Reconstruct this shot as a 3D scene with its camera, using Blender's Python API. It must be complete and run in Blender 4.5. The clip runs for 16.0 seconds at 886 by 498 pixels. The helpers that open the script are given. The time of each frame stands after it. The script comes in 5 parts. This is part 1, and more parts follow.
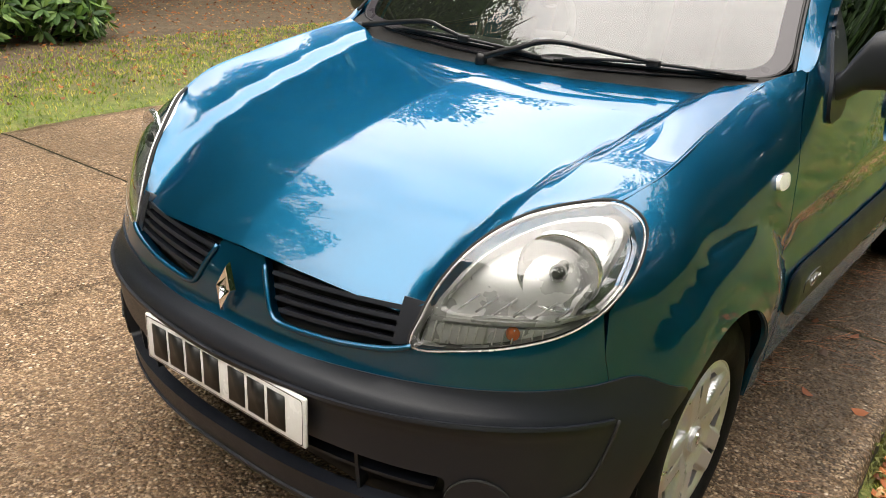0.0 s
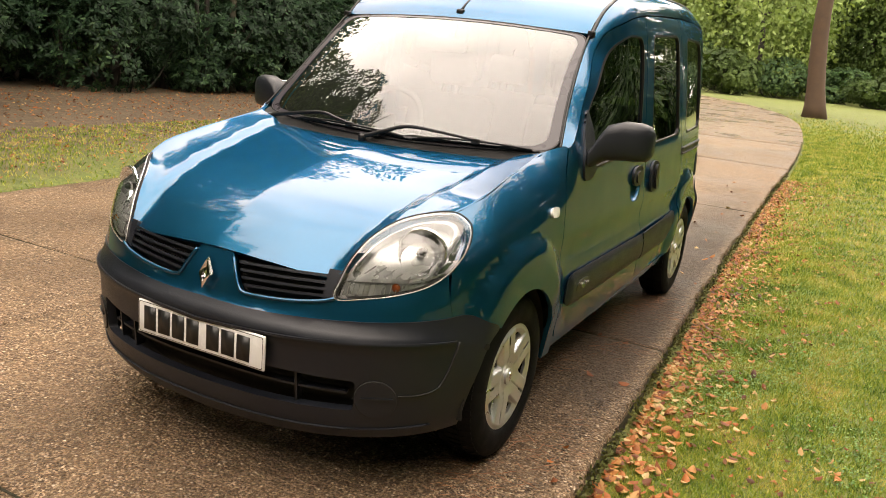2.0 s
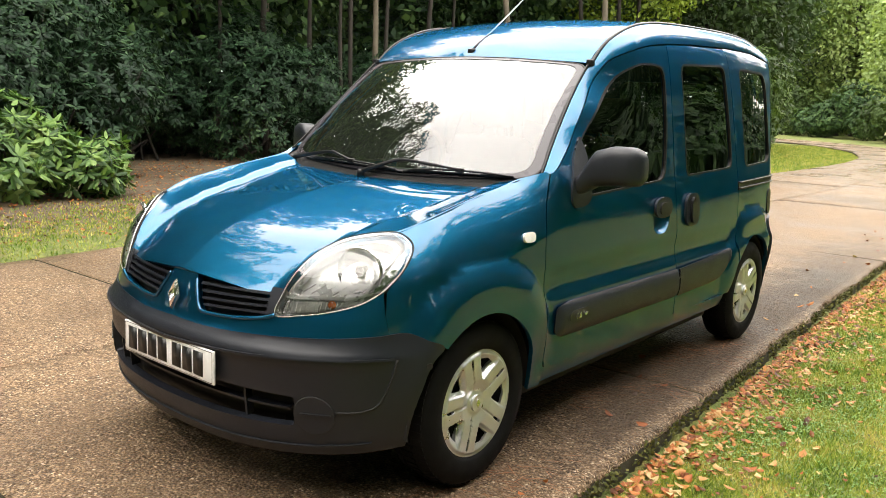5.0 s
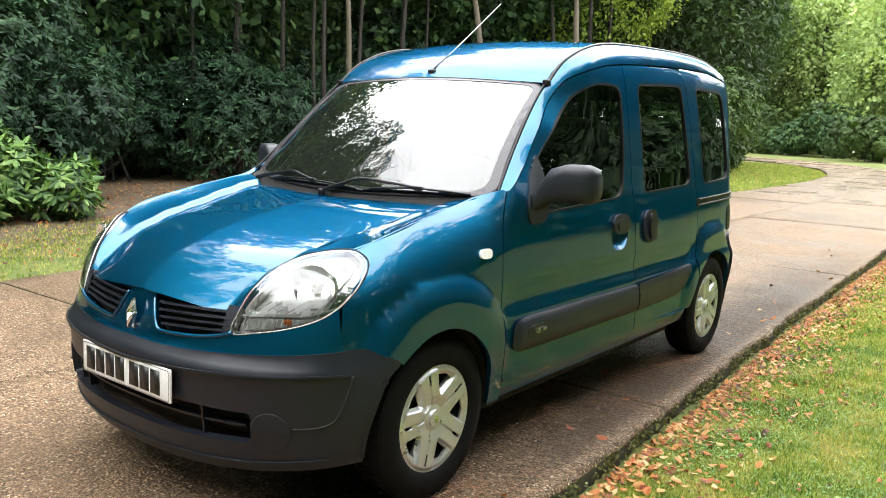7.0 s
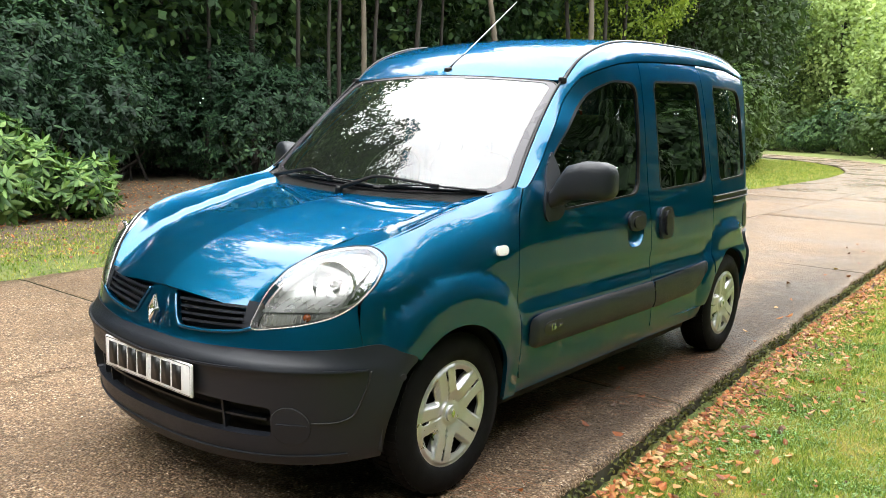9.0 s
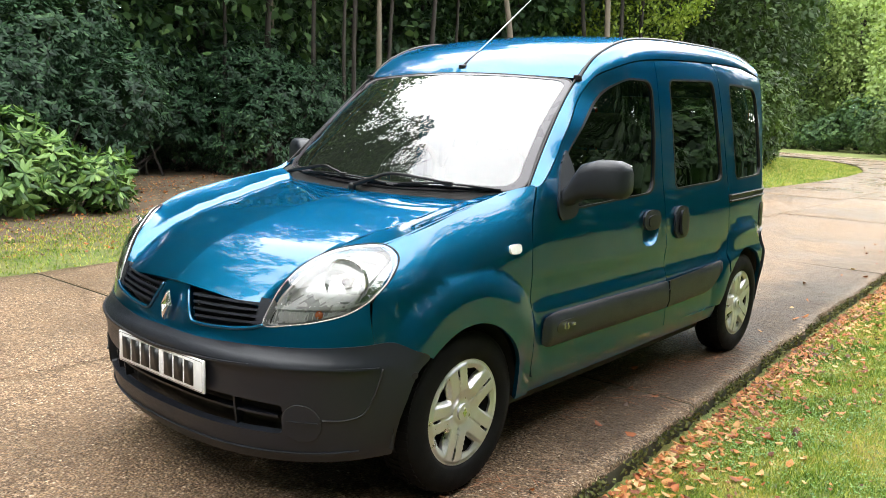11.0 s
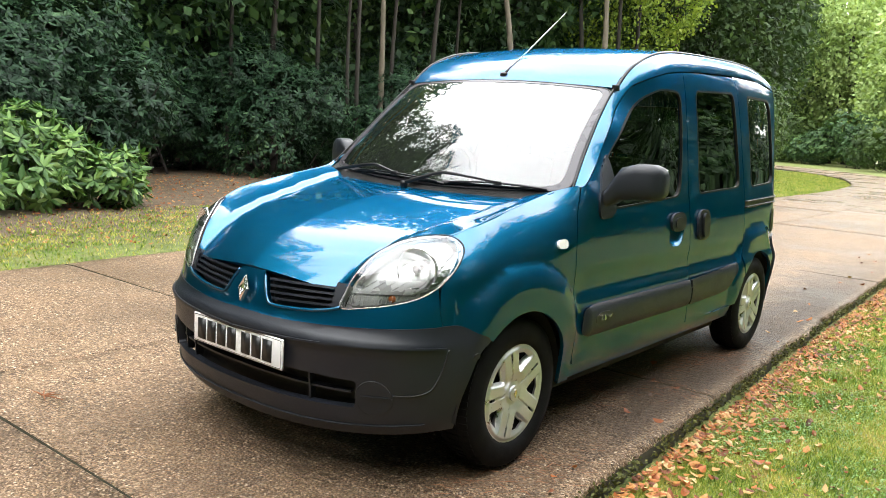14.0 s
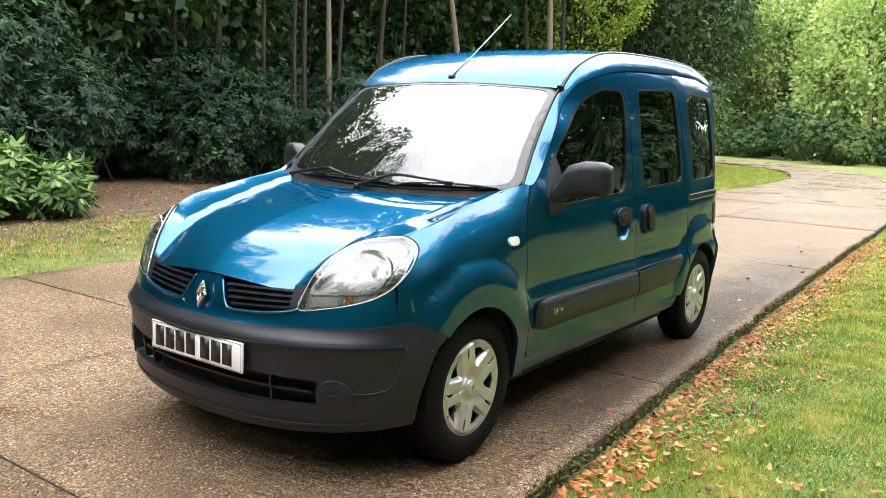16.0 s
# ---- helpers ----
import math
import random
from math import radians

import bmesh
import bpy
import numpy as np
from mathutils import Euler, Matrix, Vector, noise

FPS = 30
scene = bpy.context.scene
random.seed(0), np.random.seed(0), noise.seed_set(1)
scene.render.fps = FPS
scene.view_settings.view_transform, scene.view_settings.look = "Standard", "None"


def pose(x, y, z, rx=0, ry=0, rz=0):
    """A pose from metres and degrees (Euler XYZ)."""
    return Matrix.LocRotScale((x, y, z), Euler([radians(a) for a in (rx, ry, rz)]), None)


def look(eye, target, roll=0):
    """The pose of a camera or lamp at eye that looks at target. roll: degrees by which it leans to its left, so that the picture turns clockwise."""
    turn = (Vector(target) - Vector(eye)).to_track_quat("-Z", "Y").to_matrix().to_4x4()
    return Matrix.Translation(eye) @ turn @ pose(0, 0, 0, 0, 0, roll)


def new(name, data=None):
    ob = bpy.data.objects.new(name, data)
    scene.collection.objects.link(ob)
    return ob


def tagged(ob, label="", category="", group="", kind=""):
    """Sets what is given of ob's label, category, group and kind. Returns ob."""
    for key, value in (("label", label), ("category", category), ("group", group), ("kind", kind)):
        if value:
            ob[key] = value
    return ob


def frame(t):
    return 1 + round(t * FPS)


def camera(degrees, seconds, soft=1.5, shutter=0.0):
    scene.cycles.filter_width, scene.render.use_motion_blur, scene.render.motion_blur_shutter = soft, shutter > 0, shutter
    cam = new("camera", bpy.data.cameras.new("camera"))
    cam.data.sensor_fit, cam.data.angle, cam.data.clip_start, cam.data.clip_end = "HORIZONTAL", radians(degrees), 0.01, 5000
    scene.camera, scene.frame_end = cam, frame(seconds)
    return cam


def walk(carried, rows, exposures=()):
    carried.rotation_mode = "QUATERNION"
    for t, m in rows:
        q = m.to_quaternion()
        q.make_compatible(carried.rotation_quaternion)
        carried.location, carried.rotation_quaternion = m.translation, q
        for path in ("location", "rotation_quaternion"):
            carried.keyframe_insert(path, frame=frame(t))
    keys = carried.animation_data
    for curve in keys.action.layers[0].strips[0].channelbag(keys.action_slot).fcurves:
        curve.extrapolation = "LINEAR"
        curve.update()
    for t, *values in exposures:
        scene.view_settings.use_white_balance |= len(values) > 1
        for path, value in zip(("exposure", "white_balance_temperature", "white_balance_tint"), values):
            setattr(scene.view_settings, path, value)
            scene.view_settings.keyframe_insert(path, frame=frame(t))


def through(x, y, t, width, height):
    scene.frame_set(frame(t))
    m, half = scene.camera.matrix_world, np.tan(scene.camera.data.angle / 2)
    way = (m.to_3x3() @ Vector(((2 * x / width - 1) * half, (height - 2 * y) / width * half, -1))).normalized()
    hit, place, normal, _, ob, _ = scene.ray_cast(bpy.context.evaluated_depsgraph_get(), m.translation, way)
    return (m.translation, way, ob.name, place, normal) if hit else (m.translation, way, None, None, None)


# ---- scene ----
cam = camera(56.9, 16.0, soft=.6)
PATH = [
    (0, (1.262, -1.595, 1.357), (0.128, -0.13, 0.605), 2.9),
    (0.5, (1.282, -1.863, 1.391), (0.285, -0.272, 0.702), 1.5),
    (1, (1.484, -2.132, 1.39), (0.495, -0.506, 0.776), 1.2),
    (1.5, (1.565, -2.389, 1.382), (0.667, -0.678, 0.865), 3.2),
    (2, (1.741, -2.511, 1.399), (0.865, -0.781, 0.912), 5.5),
    (2.5, (2.055, -2.533, 1.336), (1.174, -0.794, 0.89), 6.7),
    (3, (2.177, -2.529, 1.34), (1.255, -0.809, 0.901), 5.9),
    (3.5, (2.148, -2.39, 1.319), (1.138, -0.715, 0.9), 4.3),
    (4, (2.141, -2.223, 1.321), (0.969, -0.655, 0.912), 2.8),
    (4.2, (2.208, -2.197, 1.311), (0.988, -0.663, 0.91), 2.5),
    (6.3, (2.418, -2.157, 1.308), (1.173, -0.623, 1.001), 2.8),
    (6.5, (2.429, -2.162, 1.311), (1.199, -0.616, 1.004), 2.8),
    (7, (2.441, -2.153, 1.308), (1.234, -0.588, 1.003), 2.2),
    (7.5, (2.453, -2.164, 1.314), (1.229, -0.61, 1.019), 1.6),
    (8, (2.453, -2.168, 1.31), (1.217, -0.623, 1.016), 1.7),
    (8.5, (2.452, -2.179, 1.306), (1.221, -0.633, 1.0), 2.0),
    (11, (2.446, -2.167, 1.311), (1.186, -0.646, 0.99), 2.3),
    (11.5, (2.444, -2.173, 1.303), (1.175, -0.661, 0.981), 2.5),
    (12, (2.44, -2.167, 1.307), (1.159, -0.668, 0.976), 2.4),
    (12.5, (2.441, -2.176, 1.313), (1.154, -0.678, 0.995), 2.4),
    (13, (2.46, -2.208, 1.316), (1.174, -0.701, 1.043), 2.9),
    (13.5, (2.436, -2.363, 1.306), (1.157, -0.849, 1.043), 3.5),
    (14, (2.404, -2.52, 1.289), (1.168, -0.978, 0.983), 3.6),
    (14.5, (2.425, -2.587, 1.286), (1.216, -1.022, 0.986), 3.5),
    (15, (2.44, -2.59, 1.289), (1.255, -1.006, 0.992), 3.2),
    (15.5, (2.439, -2.588, 1.289), (1.273, -0.991, 0.986), 2.7),
    (16, (2.442, -2.583, 1.293), (1.298, -0.97, 0.996), 2.4),
]
walk(cam, [(t, look(eye, target, roll)) for t, eye, target, roll in PATH],
     [(0, -.46, 7300, 13), (.7, -.57, 7800, 15), (1.5, -.58, 8200, 18), (3.6, -.32, 8300, 18), (4.2, -.28, 8000, 16), (6.3, -.05, 6600, 10), (16, -.05, 6600, 10)])

# ---------------------------------------------------------------- sky and sun
world = bpy.data.worlds.new("overcast_sky")
scene.world = world
world.use_nodes = True
wt = world.node_tree
bg = wt.nodes["Background"]
sky = wt.nodes.new("ShaderNodeTexSky")
sky.sky_type = "NISHITA"
sky.sun_disc = False
sky.sun_elevation, sky.sun_rotation = radians(52), radians(150)
sky.dust_density, sky.air_density = 4.0, 1.0
wco = wt.nodes.new("ShaderNodeTexCoord")
wno = wt.nodes.new("ShaderNodeTexNoise")
wno.inputs["Scale"].default_value, wno.inputs["Detail"].default_value = 2.2, 5
wmr = wt.nodes.new("ShaderNodeMapRange")
wmr.inputs[1].default_value, wmr.inputs[2].default_value, wmr.inputs[3].default_value, wmr.inputs[4].default_value = .30, .55, .5, .98
wmx = wt.nodes.new("ShaderNodeMix")
wmx.data_type = "RGBA"
wmx.inputs[7].default_value = (68, 69.5, 71, 1)
wt.links.new(wco.outputs["Generated"], wno.inputs["Vector"])
wt.links.new(wno.outputs[0], wmr.inputs[0])
wt.links.new(wmr.outputs[0], wmx.inputs[0])
wt.links.new(sky.outputs[0], wmx.inputs[6])
wt.links.new(wmx.outputs[2], bg.inputs["Color"])
bg.inputs["Strength"].default_value = .12
sun = new("sun", bpy.data.lights.new("sun", "SUN"))
sun.data.energy, sun.data.angle, sun.data.color = .6, radians(35), (1.0, .96, .9)
sun.matrix_basis = look((6, -10, 15), (0, 0, 0))

# ---------------------------------------------------------------- curves and car surfaces
def prof(*pairs):
    """A smooth curve through (position, value) pairs."""
    xs = np.array([p[0] for p in pairs], float)
    ys = np.array([p[1] for p in pairs], float)
    h = np.diff(xs)
    d = np.diff(ys) / h
    m = np.zeros(len(xs))
    m[0], m[-1] = d[0], d[-1]
    for i in range(1, len(xs) - 1):
        if d[i - 1] * d[i] > 0:
            w1, w2 = 2 * h[i] + h[i - 1], h[i] + 2 * h[i - 1]
            m[i] = (w1 + w2) / (w1 / d[i - 1] + w2 / d[i])

    def f(x):
        x = np.clip(np.asarray(x, float), xs[0], xs[-1])
        i = np.clip(np.searchsorted(xs, x) - 1, 0, len(xs) - 2)
        t = (x - xs[i]) / h[i]
        return ((2 * t**3 - 3 * t**2 + 1) * ys[i] + (t**3 - 2 * t**2 + t) * h[i] * m[i]
                + (3 * t**2 - 2 * t**3) * ys[i + 1] + (t**3 - t**2) * h[i] * m[i + 1])
    return f


def sstep(a, b, x):
    t = np.clip((np.asarray(x, float) - a) / (b - a), 0, 1)
    return t * t * (3 - 2 * t)


# Car: front axle at y = 0, nose at -y, ground at z = 0, half widths as x.
HALF = prof((.12, .71), (.2, .755), (.28, .778), (.45, .788), (.565, .788), (.66, .785), (.73, .782), (.80, .7775), (.86, .774), (.95, .767),
            (1.0, .7615), (1.05, .755), (1.15, .745), (1.516, .70), (1.6, .683), (1.66, .66), (1.7, .635), (1.735, .6))
NOSE = prof((.12, .45), (.18, .488), (.25, .522), (.35, .538), (.45, .547), (.495, .553), (.512, .562), (.526, .561), (.541, .552), (.556, .538), (.570, .526), (.585, .520), (.60, .516), (.645, .505),
            (.72, .475), (.80, .43), (.86, .375), (.89, .34), (.95, .25), (1.05, .15))
GAPZ = prof((-.65, .705), (-.6, .735), (-.55, .775), (-.5, .818), (-.444, .853), (-.376, .88), (-.313, .894), (-.186, .935), (.017, .98), (.245, 1.021), (.361, 1.045), (.45, 1.062))
Y1, POW = -.15, 2.5


def shoulder(y, z):
    g = np.clip(1 - (GAPZ(np.maximum(y, -.31)) - z) / (.15 + .07 * sstep(-.3, -.05, y)), 0, 1.3)
    return .085 * g * g * (1 - sstep(.3, .5, y))


def arches(y, z):
    """The blisters over the wheels."""
    out = 0
    for yc in (0.0, 2.6):
        r = np.hypot(y - yc, z - .29)
        q = np.clip((.512 - .05 * np.clip((.68 - z) / .3, 0, 1) - r) / .105, 0, 1)
        q = np.where(q < .08, q * q / .16, q - .04) / .96
        q = 1 - (1 - q) ** 1.7
        tuck = 1 - sstep(.22, .34, y - yc) * (1 - sstep(.3, .62, z))
        out = out + .031 * q * sstep(.2, .45, z) * sstep(-.44, -.28, y) * tuck
    return out


def side(y, z):
    """Half width of the body at y, z."""
    y, z = np.asarray(y, float), np.asarray(z, float)
    c = np.clip((Y1 - y) / NOSE(z), 0, .9999) ** POW
    front = (1 - c) ** (1 / POW)
    rear = 1 - .05 * np.clip((y - 2.0) / 1.2, 0, 1.2) ** 2
    e = np.clip((y - 2.86) / .38, 0, .999) ** 2.6
    pinch = .08 * np.clip((1.35 - y) / .9, 0, 1.1) ** 2 * sstep(1.0, 1.28, z) + .06 * (1 - sstep(.8, 1.15, y)) * sstep(1.25, 1.48, z)
    waist = .0125 * sstep(.575, .635, z) * (1 - sstep(.66, .745, z)) * sstep(.25, .5, y)
    return (HALF(z) - shoulder(y, z) + arches(y, z) - pinch - waist) * front * rear * (1 - e) ** (1 / 2.6)


def nose(phi, z):
    """A point on the wrap of the front, phi from 0 at the middle to pi/2 at the side."""
    phi, z = np.asarray(phi, float), np.asarray(z, float)
    k = 2 / POW
    y = Y1 - NOSE(z) * np.abs(np.cos(phi)) ** k
    x = (HALF(z) - shoulder(y, z) + arches(y, z)) * np.sign(np.sin(phi)) * np.abs(np.sin(phi)) ** k
    return np.stack([x, y, z + 0 * x], -1)


def phi_x(x, z):
    """phi on the wrap where the half width is x."""
    lo, hi = 0.0, math.pi / 2
    for _ in range(40):
        m = (lo + hi) / 2
        if nose(m, z)[0] < x:
            lo = m
        else:
            hi = m
    return lo


def phi_y(y, z):
    c = min(max((Y1 - y) / float(NOSE(z)), 0), 1)
    return math.acos(c ** (POW / 2))


ZC = prof((-.65, .70), (-.64, .712), (-.6, .75), (-.5, .818), (-.4, .861), (-.3, .891), (-.1, .937), (.1, .972), (.25, .992), (.42, 1.012))
RIB = prof((-.65, .37), (-.58, .385), (-.5, .40), (-.37, .43), (-.2, .46), (.1, .505), (.42, .545))
GAPX = prof((-.62, .44), (-.552, .458), (-.505, .484), (-.444, .524), (-.376, .585), (-.313, .645), (-.25, .671), (-.186, .686), (-.1, .687), (.017, .682), (.245, .672), (.36, .681), (.42, .70))


def bonnet_z(x, y):
    x, y = np.abs(np.asarray(x, float)), np.asarray(y, float)
    fold = .058 * (1 - sstep(-.1, .3, y))
    base = ZC(y - .068 * (x / .45) ** 2 * (1 - sstep(-.58, -.15, y))) - .006 * (x / .6) ** 2 - fold * (np.sqrt(x * x + .00003) - .14)
    rc, gx = RIB(y), GAPX(y)
    step = .02 * sstep(rc, rc + .05, x)
    rest = (GAPZ(y) - base - .02) * np.clip((x - rc - .02) / np.maximum(gx - rc - .02, .03), 0, 1.2) ** 1.3 * sstep(-.60, -.52, y)
    return base + step + rest


EDGE = prof((.80, 1.40), (.887, 1.486), (.93, 1.528), (.977, 1.562), (1.066, 1.612), (1.21, 1.662), (1.37, 1.695), (1.54, 1.714), (2.0, 1.731), (2.45, 1.732),
            (2.75, 1.716), (3.0, 1.66), (3.15, 1.58))


def roof_z(x, y):
    q = 1 - np.clip(np.abs(x) / .61, 0, 1.1) ** 2
    return EDGE(np.asarray(y) + .045 * q * (1 - sstep(2.6, 3.0, y))) + .022 * q


def screen(u, v):
    """The windscreen: u from -1 to 1 across, v from 0 at the foot to 1."""
    u, v = np.asarray(u, float), np.asarray(v, float)
    x = (.70 + (.607 - .70) * v - .055 * v * (1 - v)) * u
    y = .27 + .16 * u * u + v * (.565 - .105 * u * u)
    z = 1.012 + .03 * u * u + v * (.498 - .058 * u * u)
    bulge = .03 * v * (1 - v) * 4 * (1 - .3 * u * u)
    return np.stack([x, y - .66 * bulge, z + .75 * bulge], -1)
# ---------------------------------------------------------------- materials
def shader(name, base=(.5, .5, .5), rough=.5, metal=0.0, **more):
    m = bpy.data.materials.new(name)
    m.use_nodes = True
    b = m.node_tree.nodes["Principled BSDF"]
    b.inputs["Base Color"].default_value = (*base, 1)
    b.inputs["Roughness"].default_value = rough
    b.inputs["Metallic"].default_value = metal
    for k, v in more.items():
        b.inputs[k.replace("_", " ")].default_value = v
    return m, m.node_tree, b


def add(t, kind, **ins):
    n = t.nodes.new("ShaderNode" + kind)
    for k, v in ins.items():
        n.inputs[k].default_value = v
    return n


def noise_node(t, scale, detail=4.0, rough=.55, src="Object"):
    c = t.nodes.new("ShaderNodeTexCoord")
    n = add(t, "TexNoise", Scale=scale, Detail=detail, Roughness=rough)
    t.links.new(c.outputs[src], n.inputs["Vector"])
    return n


def ramp(t, fac, *stops):
    r = t.nodes.new("ShaderNodeValToRGB")
    e = r.color_ramp.elements
    while len(e) < len(stops):
        e.new(.5)
    for el, (p, c) in zip(e, stops):
        el.position, el.color = p, (*c, 1)
    t.links.new(fac, r.inputs[0])
    return r


def mixc(t, fac, a, b, kind="MIX"):
    m = t.nodes.new("ShaderNodeMix")
    m.data_type, m.blend_type = "RGBA", kind
    for sock, v in ((m.inputs[0], fac), (m.inputs[6], a), (m.inputs[7], b)):
        if isinstance(v, bpy.types.NodeSocket):
            t.links.new(v, sock)
        elif isinstance(v, tuple):
            sock.default_value = (*v, 1)
        else:
            sock.default_value = v
    return m.outputs[2]


def span(t, v, a, b, c, d):
    m = t.nodes.new("ShaderNodeMapRange")
    for i, k in enumerate((a, b, c, d)):
        m.inputs[i + 1].default_value = k
    t.links.new(v, m.inputs[0])
    return m.outputs[0]


def bump(t, b, height, strength=.3, dist=.005):
    n = add(t, "Bump", Strength=strength, Distance=dist)
    t.links.new(height, n.inputs["Height"])
    t.links.new(n.outputs[0], b.inputs["Normal"])


def worn(name, c1, c2, scale, rough=(.4, .6), strength=.15, fine=60, metal=0.0, **more):
    """A surface with variation at two scales and a fine relief."""
    m, t, b = shader(name, c1, rough[0], metal, **more)
    n1, n2 = noise_node(t, scale), noise_node(t, fine, 3)
    col = mixc(t, n1.outputs[0], c1, c2)
    col = mixc(t, span(t, n2.outputs[0], .3, .7, 0, .25), col, tuple(k * .75 for k in c1))
    t.links.new(col, b.inputs["Base Color"])
    t.links.new(span(t, n1.outputs[0], .3, .7, *rough), b.inputs["Roughness"])
    bump(t, b, n2.outputs[0], strength, .002)
    return m


def leaf_mat(name, *stops, rough=.45, through=.25, big=0.6, spec=.35, island=.75, patch=.4):
    m, t, b = shader(name, stops[0][1], rough, 0.0, Specular_IOR_Level=spec)
    g = t.nodes.new("ShaderNodeNewGeometry")
    n = noise_node(t, big, 2)
    f = t.nodes.new("ShaderNodeMath")
    f.operation = "ADD"
    t.links.new(span(t, g.outputs["Random Per Island"], 0, 1, -.1, island), f.inputs[0])
    t.links.new(span(t, n.outputs[0], .3, .7, 0, patch), f.inputs[1])
    r = ramp(t, f.outputs[0], *stops)
    t.links.new(r.outputs[0], b.inputs["Base Color"])
    if through:
        tr = t.nodes.new("ShaderNodeBsdfTranslucent")
        t.links.new(mixc(t, 1.0, r.outputs[0], (1.0, 1.0, .45), "MULTIPLY"), tr.inputs[0])
        mx = t.nodes.new("ShaderNodeMixShader")
        mx.inputs[0].default_value = through
        t.links.new(b.outputs[0], mx.inputs[1])
        t.links.new(tr.outputs[0], mx.inputs[2])
        t.links.new(mx.outputs[0], t.nodes["Material Output"].inputs[0])
    return m


def glass_mat(name, tint, rough=0.0, ior=1.5, gain=1.0, haze=0.0):
    m = bpy.data.materials.new(name)
    m.use_nodes = True
    t = m.node_tree
    t.nodes.remove(t.nodes["Principled BSDF"])
    f = add(t, "Fresnel", IOR=ior)
    tr = t.nodes.new("ShaderNodeBsdfTransparent")
    tr.inputs[0].default_value = (*tint, 1)
    gl = t.nodes.new("ShaderNodeBsdfGlossy")
    gl.inputs["Roughness"].default_value = rough
    mx = t.nodes.new("ShaderNodeMixShader")
    t.links.new(span(t, f.outputs[0], 0, 1 / gain, 0, 1), mx.inputs[0])
    t.links.new(tr.outputs[0], mx.inputs[1])
    t.links.new(gl.outputs[0], mx.inputs[2])
    out = mx.outputs[0]
    if haze:
        df = t.nodes.new("ShaderNodeBsdfDiffuse")
        df.inputs[0].default_value = (.85, .85, .82, 1)
        mh = t.nodes.new("ShaderNodeMixShader")
        mh.inputs[0].default_value = haze
        t.links.new(out, mh.inputs[1])
        t.links.new(df.outputs[0], mh.inputs[2])
        out = mh.outputs[0]
    t.links.new(out, t.nodes["Material Output"].inputs[0])
    return m


def paint_mat():
    """Metallic flake under a clear, hard coat."""
    m, t, b = shader("teal_metallic_paint", (.004, .1, .17), .26, 1.0, Coat_Weight=1.0, Coat_Roughness=.006, Coat_IOR=1.58)
    b.inputs["Specular Tint"].default_value = (.06, .5, .8, 1)
    n = noise_node(t, 900, 1)
    col = mixc(t, span(t, n.outputs[0], .3, .7, 0, 1), (.0012, .073, .152), (.0035, .110, .216))
    t.links.new(col, b.inputs["Base Color"])
    n2 = noise_node(t, 6, 3)
    t.links.new(span(t, n2.outputs[0], .3, .7, .42, .48), b.inputs["Roughness"])
    return m


PAINT = paint_mat()
PLASTIC = worn("grained_black_plastic", (.0062, .0083, .0132), (.009, .0115, .0175), 9, (.38, .47), .2, 900, Specular_IOR_Level=.48)
TRIM = worn("smooth_black_plastic", (.008, .008, .009), (.014, .014, .015), 12, (.3, .42), .08, 500, Specular_IOR_Level=.35)
RUBBER = worn("tyre_rubber", (.0032, .0032, .0035), (.0065, .0065, .007), 14, (.6, .8), .25, 300, Specular_IOR_Level=.12)
DARK = worn("underbody_black", (.008, .008, .008), (.016, .015, .014), 6, (.7, .9), .2, 80)
CLOTH = worn("dark_grey_upholstery", (.035, .035, .038), (.055, .055, .06), 8, (.85, .95), .05, 200)
DASH = worn("dark_dashboard_plastic", (.045, .046, .047), (.065, .066, .067), 8, (.6, .7), .05, 300)
SILVER = worn("silver_wheel_trim", (.60, .61, .62), (.68, .69, .70), 10, (.26, .36), .05, 300, metal=.75)
CHROME = worn("chrome", (.82, .83, .84), (.9, .9, .91), 8, (.06, .12), .02, 200, metal=1.0)
REFLECTOR = worn("bright_lamp_reflector", (.92, .93, .94), (.96, .96, .97), 30, (.05, .1), .05, 130, metal=.86)
LAMPGREY = worn("pale_lamp_housing", (.8, .8, .8), (.86, .86, .85), 12, (.22, .34), .1, 300, metal=.5)
AMBER = shader("amber_bulb_glass", (.75, .16, .02), .15)[0]
PLATE = worn("white_number_plate", (.74, .75, .74), (.8, .8, .79), 14, (.2, .3), .02, 400)
INK = shader("black_plate_lettering", (.012, .012, .012), .35)[0]
TAIL = shader("red_lamp_plastic", (.35, .01, .012), .12, 0, Coat_Weight=1.0)[0]
REPEATER = worn("clear_ribbed_lamp_plastic", (.78, .77, .73), (.88, .87, .83), 60, (.1, .2), .5, 220)
SCREEN_GLASS = glass_mat("windscreen_glass", (.7, .78, .73), 0, 1.52, 3.0, .006)
SIDE_GLASS = glass_mat("tinted_window_glass", (.2, .26, .23), 0, 1.52, 1.9)
LENS_GLASS = glass_mat("clear_lamp_lens", (.97, .98, .98), 0, 1.6, 2.1, .012)
BAND = worn("black_glass_band", (.045, .04, .048), (.06, .055, .063), 10, (.25, .35), .0, 300)
# ---------------------------------------------------------------- builders
from mathutils import geometry


def mesh_from(name, verts, faces, smooth=True, normals=None):
    me = bpy.data.meshes.new(name)
    me.from_pydata([tuple(map(float, v)) for v in verts], [], [tuple(int(i) for i in f) for f in faces])
    me.polygons.foreach_set("use_smooth", [smooth] * len(me.polygons))
    me.update()
    if normals is not None:
        me.normals_split_custom_set_from_vertices([tuple(map(float, n)) for n in normals])
    return me


